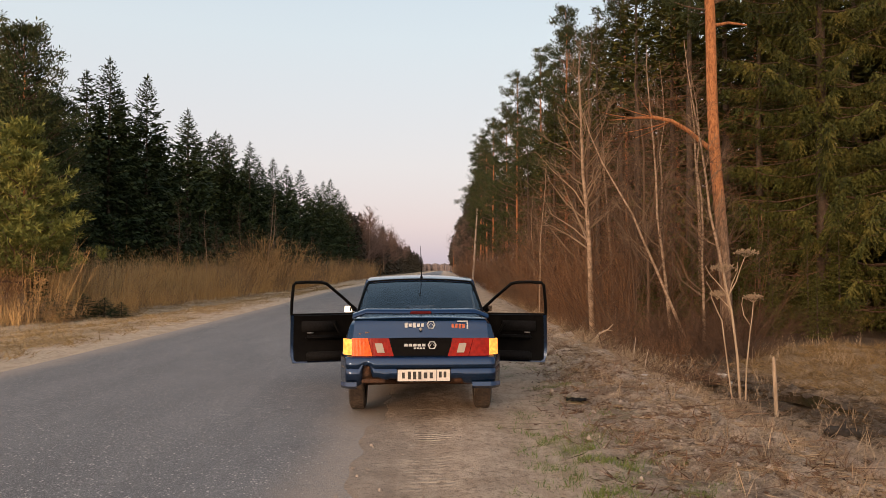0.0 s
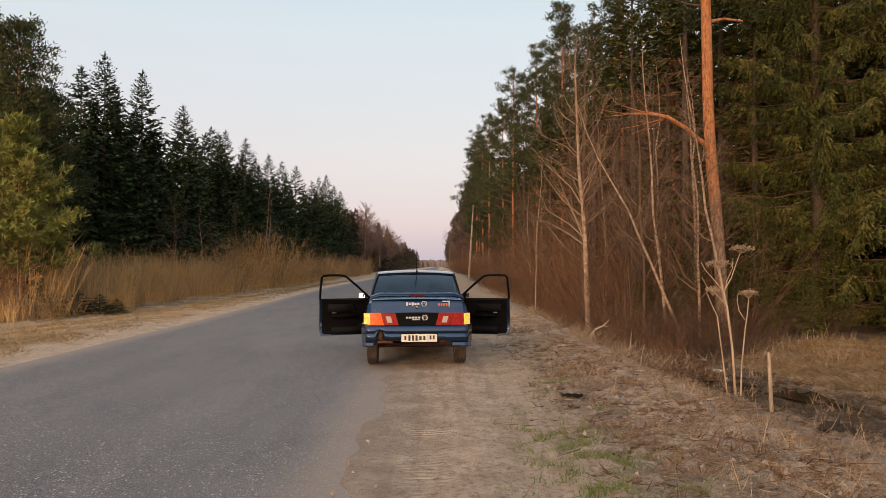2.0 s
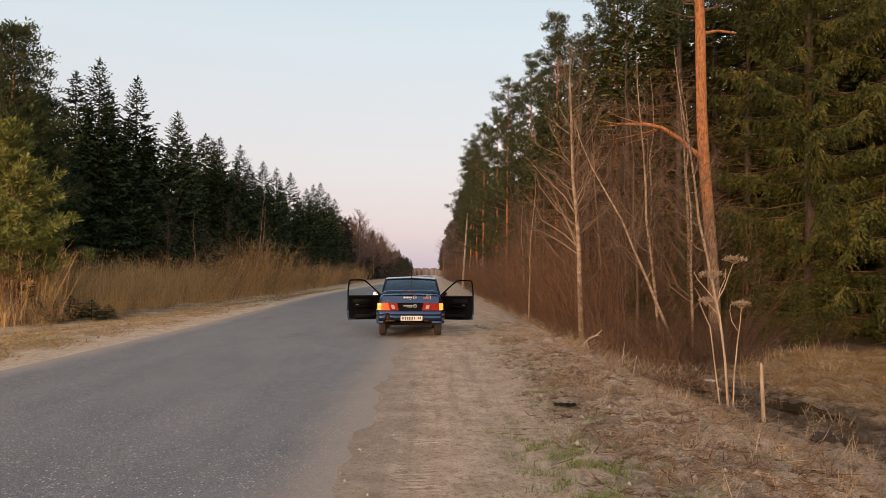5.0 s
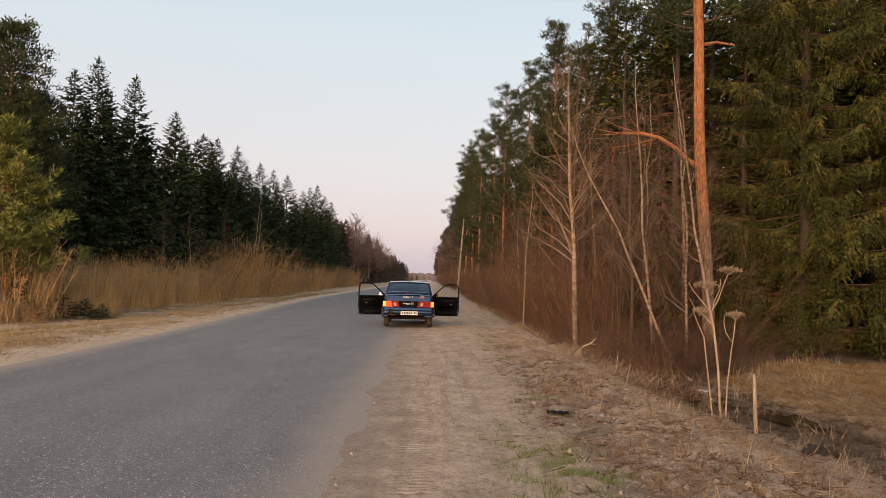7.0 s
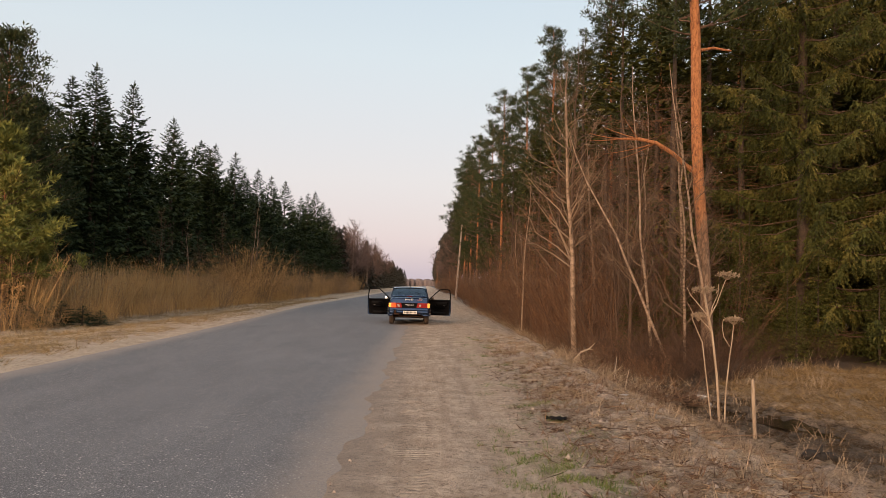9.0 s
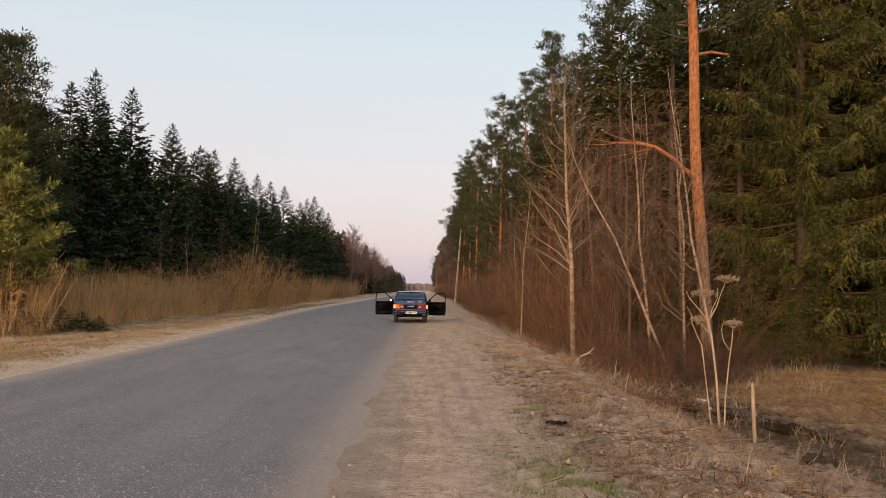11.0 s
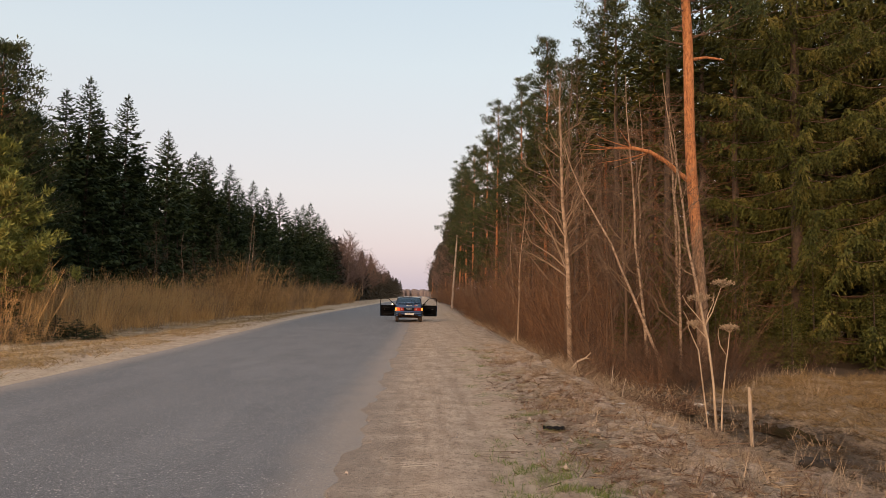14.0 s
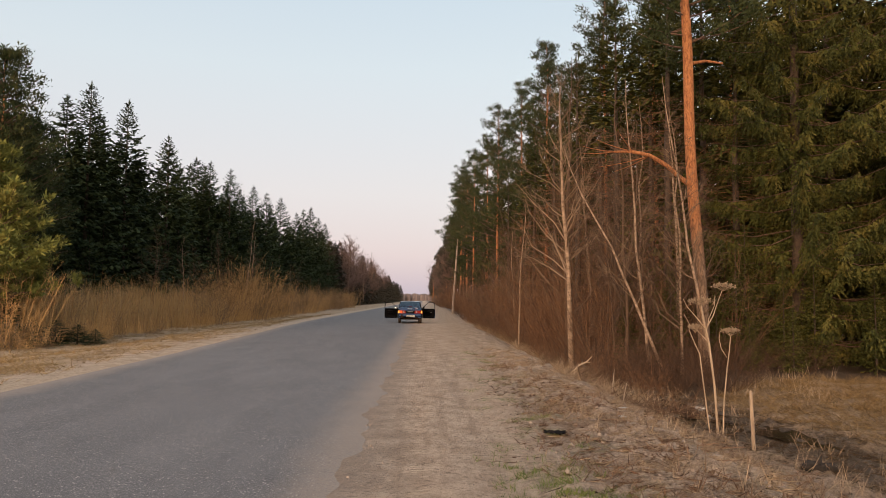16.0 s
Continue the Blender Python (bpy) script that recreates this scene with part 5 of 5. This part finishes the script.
def cabin(car):
    def strip(rows, nu=9, bow=0.03):
        """Panel across the car between cross-lines (y, z, half width), bowed outwards."""
        out = []
        for y, z, hw in rows:
            s = np.linspace(-1, 1, nu)
            out.append([(hw * k, y, z + bow * (1 - k * k)) for k in s])
        return np.array(out)

    g = Geo()
    sheet(g, strip([(0.88, 1.375, 0.635), (1.0, 1.405, 0.645), (1.4, 1.43, 0.65), (1.8, 1.42, 0.645), (2.0, 1.385, 0.64)])[:, ::-1], 0.025)
    part("roof", g, PAINT, car, "dark blue roof panel", True)
    g = Geo()
    sheet(g, strip([(0.16, 1.035, 0.715), (0.4, 1.16, 0.692), (0.65, 1.28, 0.665), (0.90, 1.375, 0.635)], bow=0.028)[:, ::-1], 0.005)
    glass = part("rear_window", g, GLASS, car, "dark tinted rear window", True)
    glass.visible_shadow = False
    seal = Geo()
    loop = [(-0.715, 0.15, 1.04), (-0.692, 0.39, 1.165), (-0.665, 0.64, 1.285), (-0.635, 0.89, 1.38)]
    seal.tube(loop, [0.012] * 4, 6)
    seal.tube([(-x, y, z) for x, y, z in loop], [0.012] * 4, 6)
    seal.tube([(0.715 * k, 0.15, 1.04 + 0.028 * (1 - k * k)) for k in np.linspace(-1, 1, 9)], [0.012] * 9, 6)
    seal.tube([(0.635 * k, 0.89, 1.382 + 0.03 * (1 - k * k)) for k in np.linspace(-1, 1, 9)], [0.012] * 9, 6)
    child("seal", seal.mesh("seal", TRIM, True), glass, "black rubber seal")
    g = Geo()
    sheet(g, strip([(2.0, 1.385, 0.635), (2.25, 1.24, 0.66), (2.55, 1.06, 0.71), (2.68, 0.975, 0.72)], bow=0.03)[:, ::-1], 0.005)
    part("windscreen", g, GLASS, car, "clear windscreen", True).visible_shadow = False
    for s in (-1, 1):
        # quarter panel and pillars
        c = Geo()
        P = np.array([[(s * (0.765 - 0.12 * v), 0.10 + u * 0.42 + v * (0.80 - 0.12 * u), 0.945 + 0.43 * v) for u in np.linspace(0, 1, 4)] for v in np.linspace(0, 1, 5)])
        sheet(c, P if s < 0 else P[:, ::-1], 0.03)
        part("rear_pillar", c, PAINT, car, smooth=True)
        for nm, a, b, r in (("middle_pillar", (1.04, 0.93), (1.10, 1.40), 0.035), ("front_pillar", (2.62, 0.95), (2.02, 1.385), 0.032)):
            p = Geo()
            p.tube([(s * 0.765, a[0], a[1]), (s * 0.71, (a[0] + b[0]) / 2, (a[1] + b[1]) / 2 + 0.01), (s * 0.65, b[0], b[1])], [r, r * 0.9, r * 0.8], 8)
            part(nm, p, PAINT, car, smooth=True)
        q = Geo()
        P = np.array([[(s * (0.760 - 0.11 * v), 0.50 + 0.20 * v + u * (0.54 - 0.20 * v * 0.7), 0.95 + 0.42 * v) for u in np.linspace(0, 1, 4)] for v in np.linspace(0, 1, 5)])
        sheet(q, P if s < 0 else P[:, ::-1], 0.005)
        part("side_window", q, GLASS, car, "tinted rear side window", True).visible_shadow = False
        h = Geo()
        block(h, (s * 0.825, 0.62, 0.80), (0.02, 0.16, 0.03), 0.3)
        part("door_handle", h, TRIM, car)
    # interior
    for x in (-0.36, 0.36):
        s = Geo()
        block(s, (x, 1.55, 0.50), (0.48, 0.50, 0.20), 0.3)
        block(s, (x, 1.26, 0.82), (0.46, 0.16, 0.58), 0.35)
        block(s, (x, 1.22, 1.20), (0.27, 0.10, 0.18), 0.4)
        part("front_seat", s, CLOTH, car, "dark cloth seat with headrest", True)
    s = Geo()
    block(s, (0, 0.75, 0.48), (1.25, 0.45, 0.20), 0.3)
    block(s, (0, 0.50, 0.78), (1.25, 0.16, 0.52), 0.3)
    part("rear_seat", s, CLOTH, car, "dark cloth rear bench", True)
    d = Geo()
    block(d, (0, 2.20, 0.83), (1.36, 0.36, 0.22), 0.3)
    part("dashboard", d, TRIM, car, smooth=True)
    w = Geo()
    a = np.linspace(0, 6.283, 25)
    w.tube(np.column_stack([-0.36 + 0.18 * np.cos(a), 1.92 + 0.05 * np.sin(a), 0.93 + 0.17 * np.sin(a)]), [0.014] * 25, 6)
    w.tube([(-0.53, 1.92, 0.93), (-0.19, 1.92, 0.93)], [0.015, 0.015], 6)
    part("steering_wheel", w, TRIM, car, smooth=True)
    sh = Geo()
    block(sh, (0, 0.28, 0.98), (1.25, 0.30, 0.02), 0.2)
    part("parcel_shelf", sh, CLOTH, car)
    an = Geo()
    an.tube([(0.02, 0.98, 1.42), (0.02, 0.97, 1.455)], [0.02, 0.012], 8)
    an.tube([(0.02, 0.97, 1.45), (0.015, 0.93, 1.62), (0.005, 0.87, 1.82)], [0.007, 0.005, 0.003], 6)
    part("aerial", an, TRIM, car, "thin black roof aerial")
    lad = Geo()
    lad.tube([(-0.02, 0.888, 1.395), (-0.01, 0.5, 1.245), (-0.012, 0.40, 1.19)], [0.003] * 3, 5)
    part("aerial_wire", lad, TRIM, car)


def tail(car):
    # boot lid: deck edge and upright rear face
    g = Geo()
    prof = [(0.12, 1.055), (-0.2, 1.052), (-0.48, 1.042), (-0.635, 1.020), (-0.64, 0.975), (-0.68, 0.90), (-0.70, 0.838)]
    P = np.array([[(0.665 * k * (1.0 + 0.045 * i / 6), y + 0.03 * k * k, z - 0.02 * k * k) for k in np.linspace(-1, 1, 11)] for i, (y, z) in enumerate(prof)])
    sheet(g, P, 0.03)
    lid = part("boot_lid", g, PAINT, car, "dusty dark blue boot lid with stickers", True)
    sp = Geo()
    rows = []
    for k in np.linspace(-1, 1, 21):
        drop = 0.05 * smooth01(0.80, 1.0, abs(k))
        xx, yy, zz = 0.705 * k, -0.60 + 0.10 * k * k, 1.105 - float(drop)
        rows.append([(xx, yy - 0.085, zz - 0.022), (xx, yy - 0.07, zz + 0.008), (xx, yy + 0.02, zz + 0.022), (xx, yy + 0.09, zz + 0.008), (xx, yy + 0.04, zz - 0.012), (xx, yy - 0.05, zz - 0.036), (xx, yy - 0.085, zz - 0.022)])
    R = np.array(rows)
    sp.add(R, grid_faces(21, 7))
    for e in (0, 20):
        sp.add(R[e, :6], np.array([[0, 1, 2, 3, 4, 5]]))
    for s in (-0.62, 0.62):
        block(sp, (s, -0.545, 1.062), (0.05, 0.10, 0.05), 0.3)
    wing = part("spoiler", sp, PAINT, car, "dark blue boot spoiler", True)
    b = Geo()
    block(b, (0, -0.682, 1.090), (0.22, 0.03, 0.030), 0.3)
    part("stop_lamp", b, BRAKE_LENS, wing, "unlit dark red stop lamp")
    # black panel between the lamps
    p = Geo()
    block(p, (0, -0.705, 0.742), (0.62, 0.03, 0.175), 0.12)
    panel = part("garnish_panel", p, TRIM, car, "black panel with a white emblem")
    lk = Geo()
    spun(lk, [(0, 0.001), (0, 0.016), (0.012, 0.016), (0.012, 0.001)], 12)
    ob = part("lock", lk, STEEL, lid)
    ob.matrix_basis = pose(0.0, -0.698, 0.925, 0, 0, -90)

    def hexagon(x, z, r, y, parent, name="hexagon_badge"):
        h = Geo()
        a = np.linspace(0, 2 * math.pi, 7)
        h.tube(np.column_stack([x + r * np.cos(a), np.full(7, y), z + r * np.sin(a)]), [r * 0.17] * 7, 5)
        h.tube([(x - r * 0.6, y, z - r * 0.2), (x, y, z + r * 0.5), (x + r * 0.6, y, z - r * 0.2)], [r * 0.13] * 3, 5)
        part(name, h, STICKER, parent, "white line badge")

    def bars(spots, parent, material, name, thin=0.004):
        for x, y, z, sx, sz in spots:
            h = Geo()
            block(h, (x, y, z), (sx, thin, sz), 0.1)
            part(name, h, material, parent)

    for x, z, sx, sz in ((-0.585, 0.868, 0.10, 0.022), (-0.545, 0.885, 0.05, 0.018), (0.50, 0.868, 0.025, 0.012)):
        r = Geo()
        block(r, (x, -0.677 + 0.025 * (x / 0.66) ** 2, z), (sx, 0.006, sz), 0.45)
        part("rust_patch", r, FLAKED, lid, "rust showing through flaked paint", True)
    hexagon(0.105, 0.965, 0.040, -0.672, lid)
    bars([(-0.15 + 0.042 * i, -0.668, 0.962, 0.030, 0.034 + 0.016 * (i in (0, 2))) for i in range(5)], lid, STICKER, "sticker_bar")
    bars([(0.33 + 0.037 * i, -0.650, 0.950, 0.026, 0.045) for i in range(4)], lid, ORANGE, "sticker_bar")
    bars([(0.43, -0.646, 0.905, 0.11, 0.014), (0.48, -0.645, 0.95, 0.014, 0.10), (0.43, -0.646, 1.0, 0.11, 0.012)], lid, STICKER, "sticker_edge")
    hexagon(0.115, 0.762, 0.040, -0.724, panel)
    bars([(-0.15 + 0.045 * i, -0.723, 0.763, 0.034, 0.026) for i in range(5)] + [(-0.06 + 0.03 * i, -0.723, 0.732, 0.022, 0.014) for i in range(4)], panel, STICKER, "emblem_bar")
    # lamps
    for s in (-1, 1):
        lamp = new("tail_lamp")
        lamp.parent = car
        tagged(lamp, "red and amber tail lamp, hazard light glowing")

        def lens(name, x0, x1, y0, y1, mat, z0=0.655, z1=0.832, slant=(0.0, 0.0), label=""):
            L = Geo()
            P = np.array([[(s * (x0 + (x1 - x0) * u + (slant[0] + (slant[1] - slant[0]) * u) * (1 - v)), y0 + (y1 - y0) * u * u + 0.03 * v, z0 + (z1 - z0) * v) for u in np.linspace(0, 1, 5)] for v in np.linspace(0, 1, 4)])
            sheet(L, P[:, ::-1] if s > 0 else P, 0.03)
            part(name, L, mat, lamp, label)

        lens("inner_lens", 0.325, 0.535, -0.735, -0.730, RED_LENS, slant=(-0.05, -0.05), label="red reflector lens")
        lens("reversing_lens", 0.395, 0.470, -0.740, -0.738, CLEAR_LENS, 0.69, 0.79, slant=(-0.03, -0.03), label="clear reversing lens")
        lens("brake_lens", 0.54, 0.70, -0.730, -0.715, RED_LENS if s > 0 else AMBER_LENS, slant=(-0.05, 0.0), label="red running lens" if s > 0 else "amber glowing lens")
        lens("indicator_lens", 0.70, 0.795, -0.715, -0.64, LIT_LENS, 0.665, 0.825, label="bright amber hazard light")
    # bumper with a broken corner
    g = Geo()
    ss = np.linspace(-1, 1, 67)

    def outline(k):
        x = 0.825 * math.copysign(abs(k) ** 0.92, k)
        back = -0.77 + 0.03 * k * k + 0.36 * max(0, abs(k) - 0.88) / 0.12 * 1.0
        return x, back

    cols = []
    for k in ss:
        x, y = outline(k)
        low = 0.400 - 0.055 * float(smooth01(0.50, 0.62, x)) - 0.03 * float(smooth01(0.58, 0.66, -x))
        if -0.60 < x < -0.475:
            low = 0.59 + 0.018 * math.sin(90 * x)
        elif -0.475 <= x < 0.44:
            low = 0.455 + (0.012 * math.sin(40 * x) if x < -0.3 else 0)
        steps = ((0.10, 0.640), (0.035, 0.636), (0.0, 0.618), (-0.010, 0.560), (-0.008, 0.548), (0.012, 0.542), (0.012, 0.530), (-0.010, 0.522), (-0.014, 0.470), (-0.004, 0.425), (0.018, 0.400), (0.03, 0.365), (0.05, 0.330))
        cols.append([(x, y + d, max(z, low - 0.0008 * i)) for i, (d, z) in enumerate(steps)])
    P = np.array(cols)
    sheet(g, P, 0.018)
    bump = part("bumper", g, PAINT, car, "cracked blue plastic bumper with a broken corner", True)
    for x0, x1 in ((-0.80, -0.645), (0.52, 0.80)):
        lip = Geo()
        xs = np.linspace(x0, x1, 7)
        lip_p = np.array([[(x, -0.775 + 0.35 * max(0, abs(x) - 0.74) / 0.09 * 0.35 + d, 0.345 + z) for x in xs] for d, z in ((0, 0.05), (-0.012, 0.02), (0.03, -0.005))])
        sheet(lip, lip_p[:, ::-1], 0.012)
        part("bumper_lip", lip, PAINT, bump, "blue lower bumper lip")
    r = Geo()
    block(r, (-0.05, -0.64, 0.455), (1.15, 0.06, 0.09), 0.15)
    block(r, (-0.56, -0.70, 0.52), (0.10, 0.06, 0.16), 0.2)
    block(r, (-0.48, -0.73, 0.405), (0.24, 0.05, 0.035), 0.2)
    block(r, (0.42, -0.70, 0.43), (0.18, 0.06, 0.08), 0.2)
    part("bumper_beam", r, RUST, car, "exposed rusty bumper beam")
    # plate
    p = Geo()
    block(p, (0.03, -0.792, 0.468), (0.545, 0.012, 0.135), 0.25)
    plate = part("number_plate", p, TRIM, car, "white plate in a black holder")
    p = Geo()
    block(p, (0.03, -0.800, 0.468), (0.525, 0.008, 0.115), 0.2)
    part("plate_face", p, WHITE, plate)
    for x, w, h in ((-0.175, 0.036, 0.060), (-0.115, 0.040, 0.078), (-0.062, 0.040, 0.078), (-0.010, 0.040, 0.078), (0.048, 0.044, 0.060), (0.105, 0.040, 0.060), (0.196, 0.036, 0.060), (0.243, 0.034, 0.060)):
        p = Geo()
        block(p, (x, -0.805, 0.468 + (0.008 if x > 0.15 else 0)), (w * 0.8, 0.004, h), 0.1)
        part("plate_bar", p, BLACK, plate)
    p = Geo()
    block(p, (0.158, -0.805, 0.468), (0.005, 0.004, 0.112), 0.1)
    part("plate_divider", p, BLACK, plate)


def car_door(car, s):
    """Front door swung wide open; s is -1 on the driver's side."""
    door = new("front_door")
    door.parent = car
    door.matrix_basis = pose(s * 0.785, 2.02, 0, 0, 0, s * (74 if s < 0 else 73))
    tagged(door, "open front door, blue outside with black inner trim")
    L = 0.99

    def X(z):
        return s * (float(half_width(1.5, z)) - 0.785)

    g = Geo()
    zs, us = np.linspace(0.27, 0.925, 8), np.linspace(0, 1, 7)
    P = np.array([[(X(z), -L * u + (0.03 if z < 0.35 else 0) * u, z) for u in us] for z in zs])
    sheet(g, P if s > 0 else P[:, ::-1], 0.05)
    part("door_skin", g, PAINT, door, "dusty dark blue outer panel", True)
    g = Geo()
    P = np.array([[(X(z) - s * (0.055 + 0.02 * math.sin(math.pi * u)), -0.05 - (L - 0.09) * u, z) for u in us] for z in np.linspace(0.30, 0.915, 8)])
    sheet(g, P[:, ::-1] if s > 0 else P, 0.025)
    trim = part("door_trim", g, TRIM, door, "black moulded inner trim", True)
    g = Geo()
    block(g, (-s * 0.11, -0.55, 0.62), (0.06, 0.50, 0.06), 0.35)
    g.tube([(-s * 0.115, -0.33, 0.64), (-s * 0.15, -0.38, 0.72), (-s * 0.115, -0.42, 0.81)], [0.016] * 3, 8)
    part("armrest", g, TRIM, trim, smooth=True)
    g = Geo()
    block(g, (-s * 0.105, -0.48, 0.37), (0.07, 0.62, 0.12), 0.3)
    part("door_pocket", g, CLOTH, trim, smooth=True)
    g = Geo()
    block(g, (-s * 0.088, -0.62, 0.77), (0.012, 0.46, 0.14), 0.4)
    part("cloth_insert", g, CLOTH, trim, smooth=True)
    g = Geo()
    spun(g, [(0, 0.085), (-s * 0.02, 0.085), (-s * 0.03, 0.075), (-s * 0.03, 0.001)], 20)
    ob = part("loudspeaker", g, TRIM, trim, "round door loudspeaker", True)
    ob.matrix_basis = pose(-s * 0.085, -0.20, 0.42)
    g = Geo()
    g.tube([(-s * 0.105, -0.70, 0.685), (-s * 0.13, -0.73, 0.685), (-s * 0.13, -0.78, 0.685)], [0.009] * 3, 6)
    part("inner_handle", g, STEEL, trim, "metal inner handle")
    fr = Geo()
    lean = -s * 0.11
    pts = [(0, -0.03, 0.92), (lean * 0.55, -0.30, 1.16), (lean * 0.95, -0.52, 1.34), (lean, -0.60, 1.36), (lean, -0.78, 1.365), (lean * 0.98, -0.93, 1.355), (lean * 0.9, -0.96, 1.32), (lean * 0.4, -0.975, 1.10), (0, -0.975, 0.92)]
    fr.tube(pts, [0.021] * len(pts), 6)
    part("window_frame", fr, TRIM, door, "black window frame with the glass wound down", True)
    sl = Geo()
    block(sl, (-s * 0.02, -0.52, 0.928), (0.05, 0.94, 0.022), 0.3)
    part("window_sill", sl, TRIM, door)
    mi = Geo()
    block(mi, (s * 0.10, -0.13, 0.985), (0.19, 0.09, 0.12), 0.35)
    mi.tube([(0, -0.12, 0.94), (s * 0.06, -0.12, 0.96)], [0.025, 0.025], 6)
    mirror = part("wing_mirror", mi, TRIM, door, "black wing mirror", True)
    mg = Geo()
    block(mg, (0, 0, 0), (0.135, 0.008, 0.085), 0.3)
    ob = part("mirror_glass", mg, MIRROR, mirror)
    ob.matrix_basis = pose(s * 0.06, -0.18, 0.985, -9, 0, 58) if s < 0 else pose(0.10, -0.178, 0.985, 3, 0, -12)
    h = Geo()
    block(h, (X(0.8) + s * 0.012, -0.90, 0.80), (0.022, 0.16, 0.03), 0.3)
    part("outer_handle", h, TRIM, door)


def car_wheel(car, x, y):
    wheel = new("wheel")
    wheel.parent = car
    wheel.matrix_basis = pose(x, y, 0.285)
    s = 1 if x > 0 else -1
    g = Geo()
    spun(g, [(-0.075, 0.17), (-0.086, 0.20), (-0.088, 0.25), (-0.074, 0.277), (-0.055, 0.284), (0.055, 0.284), (0.074, 0.277), (0.088, 0.25), (0.086, 0.20), (0.075, 0.17)], 36)
    for i in range(36):
        a = i * 2 * math.pi / 36
        for xx, off in ((-0.045, 0.0), (0.0, 0.09), (0.045, 0.0)):
            c, q = math.cos(a + off), math.sin(a + off)
            d = np.array([0, -q, c]) * 0.013
            o = np.array([0, c, q])
            b = [np.array([xx + e, 0, 0]) + o * 0.2835 + d * k for e in (-0.02, 0.02) for k in (-1, 1)]
            t = [p + o * 0.006 for p in b]
            g.add(np.array(b + t), np.array([[4, 6, 7, 5], [0, 4, 5, 1], [2, 3, 7, 6], [0, 2, 6, 4], [1, 5, 7, 3]]))
    part("tyre", g, RUBBER, wheel, "dusty worn black tyre")
    g = Geo()
    spun(g, [(-0.075, 0.172), (-0.05, 0.16), (0.045 * s, 0.155), (0.05 * s, 0.12), (0.03 * s, 0.10), (0.045 * s, 0.06), (0.04 * s, 0.001)], 28)
    for i in range(4):
        a = i * math.pi / 2
        block(g, (0.05 * s, 0.05 * math.cos(a), 0.05 * math.sin(a)), (0.02, 0.02, 0.02), 0.2)
    part("rim", g, STEEL, wheel, "grey pressed-steel rim", True)
    return wheel


def build_car():
    ob = tagged(new("sedan_car"), "dark blue sedan driving with both front doors open", "car")
    car_body(ob)
    cabin(ob)
    tail(ob)
    for s in (-1, 1):
        car_door(ob, s)
        hl = Geo()
        block(hl, (s * 0.55, 3.43, 0.66), (0.36, 0.16, 0.14), 0.3)
        part("headlamp", hl, CLEAR_LENS, ob, smooth=True)
    fb = Geo()
    block(fb, (0, 3.50, 0.42), (1.50, 0.24, 0.30), 0.3)
    part("front_bumper", fb, PAINT, ob, smooth=True)
    rolling = [car_wheel(ob, x, y) for y in AXLES for x in (-0.685, 0.685)]
    return ob, rolling


sedan, sedan_wheels = build_car()

build_litter()
build_hogweed(4.57, 11.37)
build_clutter()


def motions():
    """The car rolls away along the edge of the asphalt, its wheels turning with the way it goes."""
    way_y = [7.0, 8.5, 10, 12, 14.3, 16, 18.5, 21.2, 25, 29, 35, 39.6, 45.6, 50]
    way_x = [-0.22, -0.25, -0.30, -0.375, -0.46, -0.515, -0.565, -0.594, -0.625, -0.66, -0.695, -0.735, -0.81, -0.875]
    rows, turned = [], [0.0]
    spins = [[] for w in sedan_wheels]
    start = None
    for i in range(161):
        t = i * 0.1
        d = 7.467 + 1.425 * t + 0.16892 * t ** 2 - 0.0097077 * t ** 3 + 0.00022111 * t ** 4
        x = float(np.mean([np.interp(d + e, way_y, way_x) for e in (-0.8, -0.4, 0, 0.4, 0.8)]))
        ahead = float(np.mean([np.interp(d + 2.5 + e, way_y, way_x) for e in (-1, 0, 1)]))
        yaw = math.degrees(math.atan2(x - ahead, 2.5)) * 0.8 + 0.9
        a = radians(yaw)
        rows.append((t, pose(x - 0.75 * math.sin(a), d + 0.75 * math.cos(a), 0.022, 0, 0, yaw)))
        start = d if start is None else start
        roll = -math.degrees((d - start) / 0.289)
        for w, rows_w in zip(sedan_wheels, spins):
            rows_w.append((t, Matrix.Translation(w.matrix_basis.translation) @ pose(0, 0, 0, roll)))
    walk(sedan, rows)
    for w, rows_w in zip(sedan_wheels, spins):
        walk(w, rows_w)


motions()
